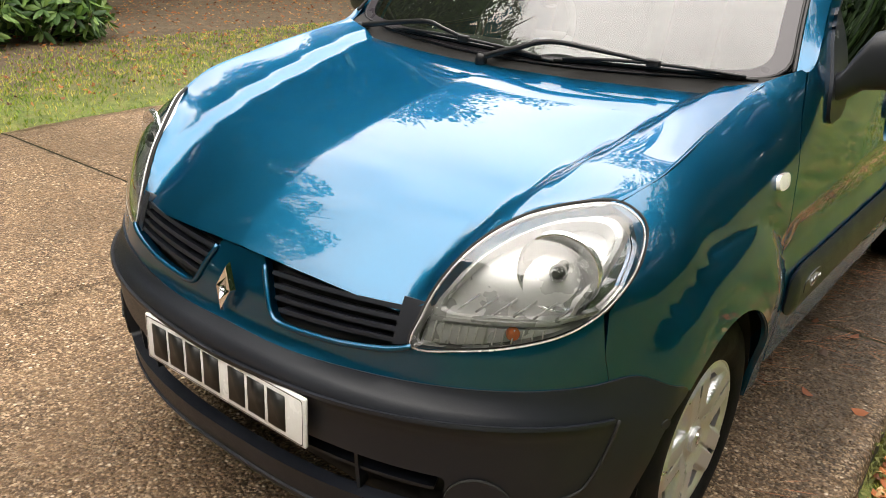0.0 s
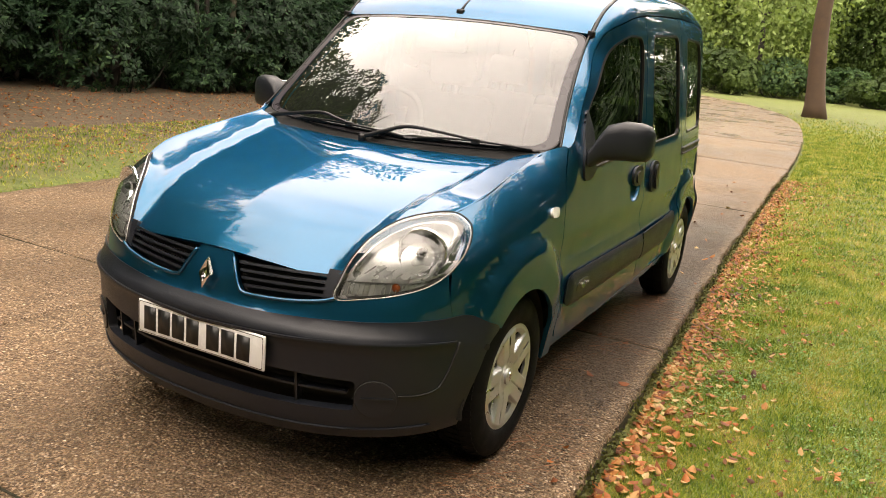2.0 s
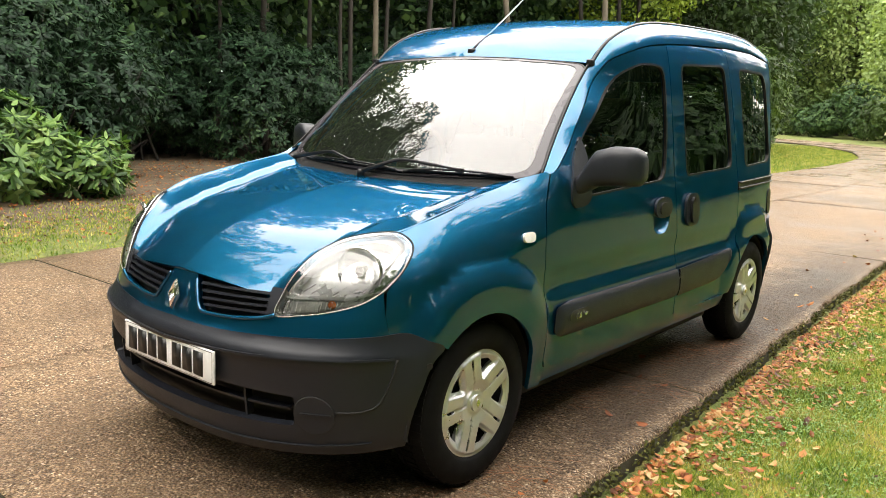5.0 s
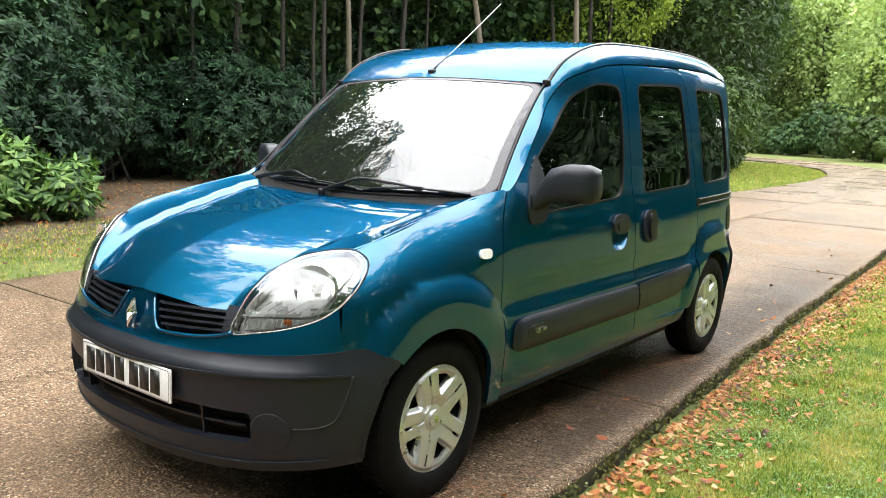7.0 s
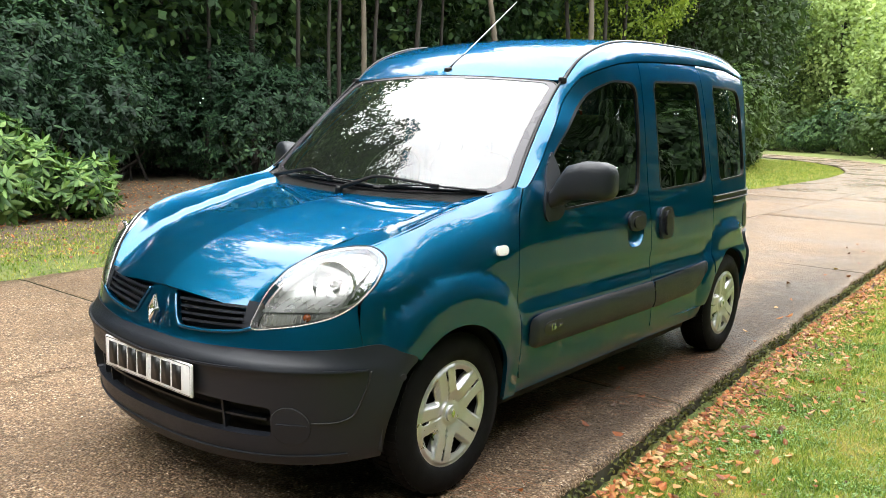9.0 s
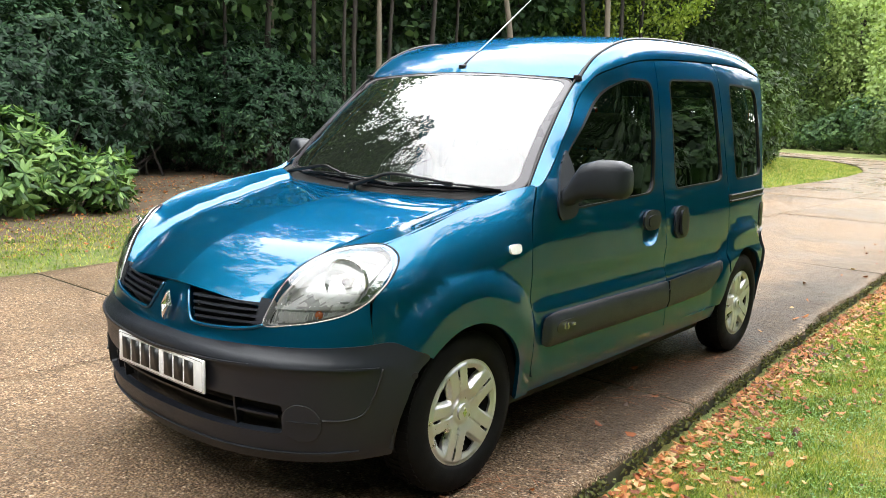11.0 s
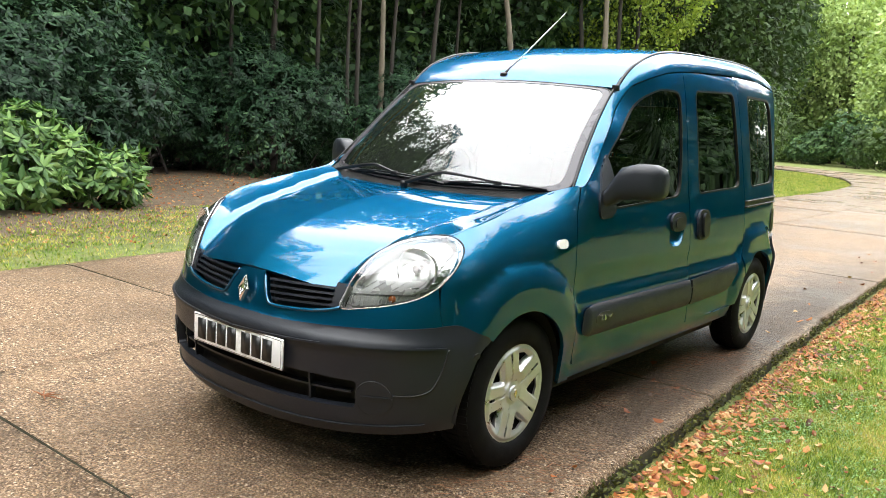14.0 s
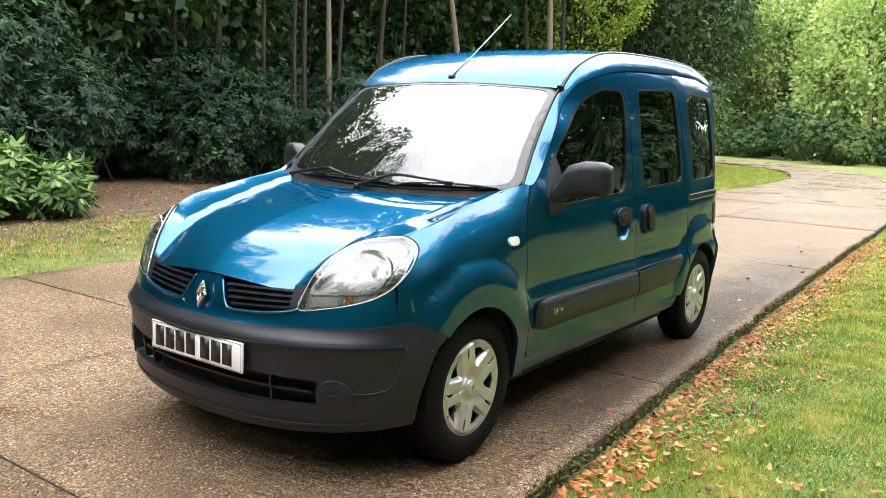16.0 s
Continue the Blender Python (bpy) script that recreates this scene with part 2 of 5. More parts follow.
def part(name, data, material, parent=None, label=""):
    """Links a bmesh or a mesh as one object under a thing or a part."""
    if isinstance(data, bmesh.types.BMesh):
        me = bpy.data.meshes.new(name)
        data.to_mesh(me)
        data.free()
    else:
        me = data
    if material is not None:
        me.materials.append(material)
    ob = new(name, me)
    ob.parent = parent
    if label:
        tagged(ob, label)
    return ob


def thing(name, label, category, group="", kind="", at=(0, 0, 0)):
    ob = new(name)
    ob.location = at
    ob.empty_display_size = .1
    return tagged(ob, label, category, group, kind)


def spline(pts, n=10, closed=False):
    """A rounded line through a few control points."""
    p = np.array(pts, float)
    k = len(p)
    out = []
    for i in range(k if closed else k - 1):
        a, b, c, d = (p[(i + j) % k] if closed else p[min(max(i + j, 0), k - 1)] for j in (-1, 0, 1, 2))
        for s in np.arange(n) / n:
            out.append(.5 * (2 * b + (c - a) * s + (2 * a - 5 * b + 4 * c - d) * s**2 + (3 * b - a - 3 * c + d) * s**3))
    if not closed:
        out.append(p[-1])
    return np.array(out)


def rounded(pts, r, n=6):
    """A polygon with its corners rounded; r: one radius or one a corner."""
    p = np.array(pts, float)
    k = len(p)
    out = []
    for i in range(k):
        a, b, c = p[i - 1], p[i], p[(i + 1) % k]
        ri = r[i] if isinstance(r, (list, tuple)) else r
        la, lc = np.linalg.norm(a - b), np.linalg.norm(c - b)
        ri = min(ri, la * .48, lc * .48)
        s, e = b + (a - b) / la * ri, b + (c - b) / lc * ri
        for q in np.linspace(0, 1, n):
            out.append((1 - q)**2 * s + 2 * q * (1 - q) * b + q * q * e)
    return np.array(out)


def densify(loop, step):
    out = []
    for a, b in zip(loop, np.roll(loop, -1, 0)):
        n = max(1, int(math.ceil(np.linalg.norm(b - a) / step)))
        out += [a + (b - a) * i / n for i in range(n)]
    return np.array(out)


def inside(pts, loop):
    x, y = pts[:, 0], pts[:, 1]
    hit = np.zeros(len(pts), bool)
    for (x1, y1), (x2, y2) in zip(loop, np.roll(loop, -1, 0)):
        if y1 != y2:
            hit ^= ((y1 > y) != (y2 > y)) & (x < (x2 - x1) * (y - y1) / (y2 - y1) + x1)
    return hit


def near(pts, loop, d):
    """Which points lie within d of the loop's line."""
    best = np.full(len(pts), 1e9)
    for a, b in zip(loop, np.roll(loop, -1, 0)):
        ab = b - a
        q = np.clip(((pts - a) @ ab) / max(ab @ ab, 1e-12), 0, 1)
        best = np.minimum(best, np.linalg.norm(pts - (a + q[:, None] * ab), axis=1))
    return best < d


CORE = np.array((0, 1.2, .75))


def surf_normals(f, uv, P, h=.002, core=CORE):
    du = f(uv[:, 0] + h, uv[:, 1]) - f(uv[:, 0] - h, uv[:, 1])
    dv = f(uv[:, 0], uv[:, 1] + h) - f(uv[:, 0], uv[:, 1] - h)
    n = np.cross(du, dv)
    n /= np.maximum(np.linalg.norm(n, axis=1), 1e-12)[:, None]
    n[((P - core) * n).sum(1) < 0] *= -1
    return n


def panel(outer, holes, f, step=.03, depth=.014, lift=0.0, mirror=False, scale=(1, 1), core=CORE, back=False):
    """A sheet cut to an outline on the surface f(u, v), with folded rims. scale: metres for a unit of u and v."""
    sc = np.array(scale, float)
    loops = [densify(np.array(l, float) * sc, step) for l in [outer, *holes]]
    lo, hi = loops[0].min(0), loops[0].max(0)
    gx, gy = np.meshgrid(np.arange(lo[0] + step / 2, hi[0], step), np.arange(lo[1] + step / 2, hi[1], step))
    grid = np.stack([gx.ravel(), gy.ravel()], 1)
    keep = inside(grid, loops[0])
    for l in loops[1:]:
        keep &= ~inside(grid, l)
    for l in loops:
        keep &= ~near(grid, l, step * .45)
    grid = grid[keep]
    pts, edges, start, bounds = [], [], 0, []
    for l in loops:
        n = len(l)
        pts.append(l)
        edges += [(start + i, start + (i + 1) % n) for i in range(n)]
        bounds.append((start, n))
        start += n
    pts = np.concatenate(pts + [grid])
    res = geometry.delaunay_2d_cdt([Vector(p) for p in pts], edges, [], 0, 1e-7)
    uvs = np.array([tuple(v) for v in res[0]])
    tris = np.array([t for t in res[2] if len(t) == 3])
    mid = uvs[tris].mean(1)
    ok = inside(mid, loops[0])
    for l in loops[1:]:
        ok &= ~inside(mid, l)
    tris = tris[ok]
    uv = uvs / sc
    P = f(uv[:, 0], uv[:, 1])
    N = surf_normals(f, uv, P, core=core)
    P = P + N * lift
    fn = np.cross(P[tris[:, 1]] - P[tris[:, 0]], P[tris[:, 2]] - P[tris[:, 0]])
    flip = (fn * N[tris[:, 0]]).sum(1) < 0
    tris[flip] = tris[flip][:, ::-1]
    verts, norms, faces = [P], [N], [tris]
    count = len(P)
    if depth:
        # rims: boundary edges of the kept triangles
        e = np.concatenate([tris[:, [0, 1]], tris[:, [1, 2]], tris[:, [2, 0]]])
        key = np.sort(e, 1)
        _, idx, cnt = np.unique(key, axis=0, return_index=True, return_counts=True)
        be = e[idx[cnt == 1]]
        ids = np.unique(be)
        where = {int(v): i for i, v in enumerate(ids)}
        k = len(ids)
        verts += [P[ids], P[ids] - N[ids] * depth]
        norms += [np.zeros((2 * k, 3))]
        faces += [np.array([(count + where[int(b)], count + where[int(a)], count + k + where[int(a)], count + k + where[int(b)]) for a, b in be])]
        count += 2 * k
        if back:
            verts.append(P - N * depth)
            norms.append(-N)
            faces.append(tris[:, ::-1] + count)
    V, Nn = np.concatenate(verts), np.concatenate(norms)
    F = [tuple(r) for fs in faces for r in fs]
    if mirror:
        V[:, 0] *= -1
        Nn[:, 0] *= -1
        F = [r[::-1] for r in F]
    return mesh_from("panel", V, F, True, Nn)


def grid_mesh(f, us, vs, depth=0.0, mirror=False, core=CORE):
    """A sheet over a whole grid of u and v."""
    U, V = np.meshgrid(us, vs, indexing="ij")
    uv = np.stack([U.ravel(), V.ravel()], 1)
    P = f(uv[:, 0], uv[:, 1])
    N = surf_normals(f, uv, P, core=core)
    nu, nv = len(us), len(vs)
    i, j = np.meshgrid(np.arange(nu - 1), np.arange(nv - 1), indexing="ij")
    a = (i * nv + j).ravel()
    F = np.stack([a, a + 1, a + nv + 1, a + nv], 1)
    fn = np.cross(P[F[:, 1]] - P[F[:, 0]], P[F[:, 3]] - P[F[:, 0]])
    if (fn * N[F[:, 0]]).sum() < 0:
        F = F[:, ::-1]
    if mirror:
        P, N, F = P * (-1, 1, 1), N * (-1, 1, 1), F[:, ::-1]
    return mesh_from("sheet", P, F, True, N)


def tube(pts, radii, n=8, cap=True):
    """A tapered tube along points."""
    p = np.array(pts, float)
    r = np.broadcast_to(np.array(radii, float), (len(p),))
    tan = np.gradient(p, axis=0)
    tan /= np.linalg.norm(tan, axis=1)[:, None]
    ref = np.array((0, 0, 1.0)) if abs(tan[0][2]) < .8 else np.array((1.0, 0, 0))
    V = []
    for q, t, k in zip(p, tan, r):
        a = np.cross(t, ref)
        if np.linalg.norm(a) < .15:
            a = np.cross(t, (0, 1.0, 0))
        a /= np.linalg.norm(a)
        b = np.cross(t, a)
        ang = np.arange(n) * 2 * math.pi / n
        V.append(q + k * (np.cos(ang)[:, None] * a + np.sin(ang)[:, None] * b))
    V = np.concatenate(V)
    F = [(i * n + j, i * n + (j + 1) % n, (i + 1) * n + (j + 1) % n, (i + 1) * n + j) for i in range(len(p) - 1) for j in range(n)]
    if cap:
        F += [tuple(range(n))[::-1], tuple((len(p) - 1) * n + j for j in range(n))]
    return V, F


def tube_mesh(pts, radii, n=8):
    V, F = tube(pts, radii, n)
    return mesh_from("tube", V, F)


def box_bm(x0, x1, y0, y1, z0, z1, bevel=.01, seg=2):
    bm = bmesh.new()
    bmesh.ops.create_cube(bm, size=1)
    for v in bm.verts:
        v.co = Vector(((x0 + x1) / 2 + v.co.x * (x1 - x0), (y0 + y1) / 2 + v.co.y * (y1 - y0), (z0 + z1) / 2 + v.co.z * (z1 - z0)))
    if bevel:
        bmesh.ops.bevel(bm, geom=list(bm.edges), offset=bevel, segments=seg, affect="EDGES", profile=.6)
    for fc in bm.faces:
        fc.smooth = True
    return bm


def lathe(profile, n=48):
    """A body of revolution about x from (x, radius) pairs."""
    V, F = [], []
    k = len(profile)
    for i in range(n):
        a = 2 * math.pi * i / n
        V += [(x, r * math.cos(a), r * math.sin(a)) for x, r in profile]
    for i in range(n):
        for j in range(k - 1):
            a, b = i * k, ((i + 1) % n) * k
            F.append((a + j, a + j + 1, b + j + 1, b + j))
    return V, F


def lathe_mesh(profile, n=48):
    V, F = lathe(profile, n)
    return mesh_from("lathe", V, F)


def curved_bm_from(me):
    bm = bmesh.new()
    bm.from_mesh(me)
    return bm


def writing(text, size, depth=.001):
    c = bpy.data.curves.new("writing", "FONT")
    c.body, c.size, c.extrude, c.align_x, c.align_y = text, size, depth, "CENTER", "CENTER"
    ob = new("writing", c)
    me = bpy.data.meshes.new_from_object(ob)
    bpy.data.objects.remove(ob)
    return me

# ---------------------------------------------------------------- ground materials
def concrete_mat():
    m, t, b = shader("worn_aggregate_concrete", (.3, .24, .18), .6, Specular_IOR_Level=.2)
    c = t.nodes.new("ShaderNodeTexCoord")
    peb, small = add(t, "TexVoronoi", Scale=72.0), add(t, "TexVoronoi", Scale=170.0)
    for k in (peb, small):
        t.links.new(c.outputs["Object"], k.inputs["Vector"])
    big, mid, fine = noise_node(t, .55, 5, .6), noise_node(t, 4, 6, .65), noise_node(t, 38, 4, .7)
    tone = t.nodes.new("ShaderNodeSeparateColor")
    t.links.new(peb.outputs["Color"], tone.inputs[0])
    tone2 = t.nodes.new("ShaderNodeSeparateColor")
    t.links.new(small.outputs["Color"], tone2.inputs[0])
    stone = ramp(t, tone.outputs[0], (0, (.02, .012, .007)), (.35, (.15, .095, .055)), (.68, (.39, .262, .157)), (.88, (.64, .48, .33)), (1, (.95, .84, .68)))
    grit = ramp(t, tone2.outputs[1], (0, (.026, .016, .009)), (.6, (.18, .117, .07)), (1, (.54, .42, .285)))
    col = mixc(t, span(t, peb.outputs["Distance"], .25, .5, 0, 1), stone.outputs[0], grit.outputs[0])
    col = mixc(t, span(t, fine.outputs[0], .46, .64, 0, .68), col, (.04, .026, .016))
    col = mixc(t, span(t, mid.outputs[0], .38, .7, 0, .45), col, (.25, .165, .098))
    col = mixc(t, span(t, big.outputs[0], .42, .66, 0, .5), col, (.06, .04, .026))
    col = mixc(t, 1.0, col, (1.03, 1.0, .98), "MULTIPLY")
    # damp strip along the slabs' low edge, deepened to paint the car's shade
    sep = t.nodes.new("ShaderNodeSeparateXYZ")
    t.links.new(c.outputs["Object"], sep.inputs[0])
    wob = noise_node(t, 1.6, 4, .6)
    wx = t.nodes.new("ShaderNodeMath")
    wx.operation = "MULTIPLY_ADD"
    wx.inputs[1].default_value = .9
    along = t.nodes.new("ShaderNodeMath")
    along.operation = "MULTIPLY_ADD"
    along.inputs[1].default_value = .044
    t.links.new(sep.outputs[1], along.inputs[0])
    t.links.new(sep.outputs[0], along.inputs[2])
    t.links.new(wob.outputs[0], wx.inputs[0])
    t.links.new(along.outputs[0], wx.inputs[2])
    damp_shade = t.nodes.new("ShaderNodeMath")
    damp_shade.operation = "MULTIPLY"
    t.links.new(span(t, wx.outputs[0], .70, 1.15, 0, .9), damp_shade.inputs[0])
    t.links.new(span(t, sep.outputs[1], 4.5, 9, 1, 0), damp_shade.inputs[1])
    front_fade = t.nodes.new("ShaderNodeMath")
    front_fade.operation = "MULTIPLY"
    t.links.new(damp_shade.outputs[0], front_fade.inputs[0])
    t.links.new(span(t, sep.outputs[1], -.7, .9, .12, 1), front_fade.inputs[1])
    damp_shade = front_fade
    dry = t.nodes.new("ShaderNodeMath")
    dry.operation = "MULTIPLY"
    t.links.new(damp_shade.outputs[0], dry.inputs[0])
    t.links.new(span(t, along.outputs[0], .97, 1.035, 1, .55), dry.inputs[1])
    # darkens the colour for damp and for shade beside the car
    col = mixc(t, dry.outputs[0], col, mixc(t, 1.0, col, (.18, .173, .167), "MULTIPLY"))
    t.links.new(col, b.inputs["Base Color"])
    sheen = t.nodes.new("ShaderNodeMath")
    sheen.operation = "MULTIPLY"
    t.links.new(span(t, big.outputs[0], .4, .62, .6, .36), sheen.inputs[0])
    t.links.new(span(t, sep.outputs[1], 10, 20, 1, .62), sheen.inputs[1])
    t.links.new(sheen.outputs[0], b.inputs["Roughness"])
    h = t.nodes.new("ShaderNodeMath")
    h.operation = "ADD"
    t.links.new(span(t, peb.outputs["Distance"], 0, .6, 1, 0), h.inputs[0])
    t.links.new(fine.outputs[0], h.inputs[1])
    brush = add(t, "TexWave", Scale=7.0, Distortion=9.0, Detail=4.0)
    brush.bands_direction = "Y"
    t.links.new(c.outputs["Object"], brush.inputs["Vector"])
    h2 = t.nodes.new("ShaderNodeMath")
    h2.operation = "MULTIPLY_ADD"
    h2.inputs[1].default_value = .22
    t.links.new(brush.outputs[0], h2.inputs[0])
    t.links.new(h.outputs[0], h2.inputs[2])
    bump(t, b, h2.outputs[0], 1.0, .008)
    return m


def ramp_mix(t, fac, col):
    """Yellowing and mossy patches over a colour."""
    col = mixc(t, span(t, fac, .5, .72, 0, .6), col, (.21, .155, .05))
    return mixc(t, span(t, fac, .5, .3, 0, .5), col, (.055, .105, .014))


def earth_mat():
    """Lawn, worn grass and leaf litter under the trees on one sheet."""
    m, t, b = shader("lawn_and_leaf_litter", (.1, .15, .03), .85)
    c = t.nodes.new("ShaderNodeTexCoord")
    sep = t.nodes.new("ShaderNodeSeparateXYZ")
    t.links.new(c.outputs["Object"], sep.inputs[0])
    n1, n2, n3 = noise_node(t, .5, 5, .6), noise_node(t, 7, 5), noise_node(t, 90, 4)
    n4 = noise_node(t, 22, 5, .7)
    grass = ramp(t, n4.outputs[0], (.28, (.04, .062, .01)), (.45, (.105, .145, .024)), (.6, (.175, .215, .042)), (.78, (.32, .30, .088)))
    grass = ramp_mix(t, n2.outputs[0], grass.outputs[0])
    soil = ramp(t, n2.outputs[0], (.25, (.045, .03, .018)), (.55, (.105, .07, .042)), (.8, (.18, .125, .072)))
    warp = t.nodes.new("ShaderNodeMath")
    warp.operation = "MULTIPLY_ADD"
    warp.inputs[1].default_value = 2.6
    t.links.new(n1.outputs[0], warp.inputs[0])
    t.links.new(sep.outputs[0], warp.inputs[2])
    bare = t.nodes.new("ShaderNodeMath")
    bare.operation = "MULTIPLY"
    t.links.new(span(t, warp.outputs[0], -3.2, -4.7, 0, 1), bare.inputs[0])
    t.links.new(span(t, sep.outputs[1], 11, 15, 1, 0), bare.inputs[1])
    bare = bare.outputs[0]
    patch = span(t, n1.outputs[0], .55, .7, 0, .35)
    mx = t.nodes.new("ShaderNodeMath")
    mx.operation = "MAXIMUM"
    t.links.new(bare, mx.inputs[0])
    t.links.new(patch, mx.inputs[1])
    col = mixc(t, mx.outputs[0], grass, soil.outputs[0])
    col = mixc(t, span(t, n3.outputs[0], .3, .7, 0, .4), col, (.05, .05, .015))
    t.links.new(col, b.inputs["Base Color"])
    bump(t, b, n3.outputs[0], .8, .02)
    return m


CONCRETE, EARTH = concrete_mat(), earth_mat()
MOSS = worn("mossy_concrete_edge", (.016, .02, .008), (.05, .045, .026), 14, (.8, .95), .8, 120)
SUBBASE = worn("dark_earth_joint", (.03, .022, .014), (.06, .045, .03), 8, (.85, .95), .4, 60)
BLADE = leaf_mat("grass_blades", (0, (.045, .11, .015)), (.3, (.14, .235, .034)), (.6, (.31, .37, .07)), (.82, (.48, .44, .12)), (1, (.60, .46, .2)), rough=.6, through=.3, big=3.2, island=.5, patch=.65)
LITTER = leaf_mat("fallen_leaves", (0, (.045, .022, .012)), (.3, (.16, .045, .013)), (.55, (.33, .095, .022)), (.8, (.40, .18, .05)), (1, (.48, .34, .16)), rough=.6, through=.15, big=3)
NEEDLE = leaf_mat("dry_pine_needles", (0, (.11, .048, .022)), (.6, (.24, .095, .042)), (1, (.34, .17, .09)), rough=.7, through=0, big=3)

# ---------------------------------------------------------------- ground and drive
RIGHT = spline([(1.30, -30), (1.2, -12), (1.13, -4), (1.075, -.5), (1.06, .27), (.99, 1.76), (.90, 3.4), (.83, 5.06), (.70, 8.6), (.60, 12.3), (.2, 19), (-.65, 26.5), (-2.2, 33), (-5.2, 40), (-11, 47), (-26, 53)], 8)
LEFT = spline([(-4.2, -30), (-4.05, -12), (-3.95, -4), (-3.93, -.5), (-3.95, .27), (-4.03, 1.76), (-4.05, 3.4), (-4.05, 5.06), (-4.0, 8.6), (-3.92, 12.3), (-3.85, 19), (-4.15, 25.5), (-5.15, 31.2), (-7.4, 37), (-12.5, 42.5), (-26.5, 47.5)], 8)
rng = np.random.default_rng(7)


def ground_z(x, y):
    """The lawn lies a little below the slab and swells gently away from it."""
    x, y = np.asarray(x, float), np.asarray(y, float)
    d = np.maximum(x - np.interp(y, RIGHT[:, 1], RIGHT[:, 0]), np.interp(y, LEFT[:, 1], LEFT[:, 0]) - x)
    base = -.112 + .075 * sstep(.04, .8, d)
    roll = .03 * np.sin(x * .7 + 1.3) * np.sin(y * .5) * sstep(.5, 3, d)
    return np.where(d > 0, base + roll, -.09)


gx = np.concatenate([np.linspace(-900, -40, 12), np.linspace(-36, -5, 60), np.linspace(-4.6, 6, 100), np.linspace(6.5, 40, 40), np.linspace(60, 900, 12)])
gy = np.concatenate([np.linspace(-900, -40, 12), np.linspace(-36, -6, 30), np.linspace(-5.5, 14, 110), np.linspace(15, 70, 60), np.linspace(90, 900, 12)])
GX, GY = np.meshgrid(gx, gy, indexing="ij")
nx, ny = len(gx), len(gy)
V = np.stack([GX.ravel(), GY.ravel(), ground_z(GX, GY).ravel()], 1)
i, j = np.meshgrid(np.arange(nx - 1), np.arange(ny - 1), indexing="ij")
a = (i * ny + j).ravel()
ground = part("ground", mesh_from("ground", V, np.stack([a, a + ny, a + ny + 1, a + 1], 1)), EARTH)
tagged(ground, "mown lawn giving way to bare leaf-strewn soil", "ground", kind="structure")

# drive: concrete slabs with open joints on a dark bed
V = np.concatenate([np.c_[LEFT, np.full(len(LEFT), -.045)], np.c_[RIGHT, np.full(len(RIGHT), -.045)]])
n = len(LEFT)
drive = part("driveway", mesh_from("bed", V, [(k, k + n, k + n + 1, k + 1) for k in range(n - 1)]), SUBBASE)
tagged(drive, "brown exposed-aggregate concrete drive, damp in places, car's shade painted along one edge", "driveway", kind="structure")
rs = np.concatenate([[0], np.cumsum(np.linalg.norm(np.diff(RIGHT, axis=0), axis=1))])


def slab(s0, s1, seed, g0=0.0, g1=1.0):
    """One slab between two stations and two shares of the width, with a ragged outer edge."""
    r = np.random.default_rng(seed)
    k = max(6, int((s1 - s0) / .035)) if s0 > 22 and s1 < 46 else 14
    t = np.linspace(s0 + .006, s1 - .006, k)
    w = 26
    V, F = [], []
    rx, ry = np.interp(t, rs, RIGHT[:, 0]), np.interp(t, rs, RIGHT[:, 1])
    lx, ly = np.interp(t, rs, LEFT[:, 0]), np.interp(t, rs, LEFT[:, 1])
    rag = np.convolve(r.normal(0, .010, k + 6), np.ones(4) / 4, "same")[3:-3] + np.convolve(r.normal(0, .018, k + 30), np.ones(15) / 15, "same")[15:-15]
    dz = -.005
    for q in range(k):
        for f in np.linspace(0, 1, w):
            f2 = g0 + (g1 - g0) * (1 - (1 - f)**1.6) + (.0005 if f == 0 and g0 else 0) - (.0005 if f == 1 and g1 < 1 else 0)
            x, y = lx[q] + (rx[q] - lx[q]) * f2, ly[q] + (ry[q] - ly[q]) * f2
            z = .003 * math.sin(x * 2.1 + y * .8 + seed) + .002 * math.sin(y * 3.3 - x)
            if f == 1:
                x += rag[q] if g1 == 1 else 0
                z -= .003 + .007 * abs(math.sin(q * 1.7 + seed)) if g1 == 1 else .004
            if f == 0:
                x += rag[-q] if g0 == 0 else 0
                z -= .01 if g0 == 0 else .004
            V.append((x, y, z + dz))
    for q in range(k - 1):
        for c in range(w - 1):
            a = q * w + c
            F.append((a, a + 1, a + w + 1, a + w))
    base = len(V)
    for q in range(k):
        x, y, z = V[q * w + w - 1]
        V += [(x + .004 + .01 * r.random(), y, z - .02), (x - .012 + .02 * r.random(), y, -.15)]
        x, y, z = V[q * w]
        V += [(x - .004, y, z - .02), (x, y, -.10)]
    for q in range(k - 1):
        a, b = q * w + w - 1, (q + 1) * w + w - 1
        p, o = base + q * 4, base + (q + 1) * 4
        F += [(a, p, o, b), (p, p + 1, o + 1, o)]
        a, b = q * w, (q + 1) * w
        F += [(b, o + 2, p + 2, a), (p + 2, o + 2, o + 3, p + 3)]
    for q, sgn in ((0, 1), (k - 1, -1)):
        i0 = len(V)
        V += [(V[q * w + c][0], V[q * w + c][1], -.05) for c in range(w)]
        for c in range(w - 1):
            f = (q * w + c, i0 + c, i0 + c + 1, q * w + c + 1)
            F.append(f if sgn > 0 else f[::-1])
    me = mesh_from("slab", V, F)
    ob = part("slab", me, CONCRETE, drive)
    me.materials.append(MOSS)
    for p in me.polygons:
        if max(p.vertices) >= base and min(me.vertices[v].co.z for v in p.vertices) < -.05:
            p.material_index = 1
    return ob


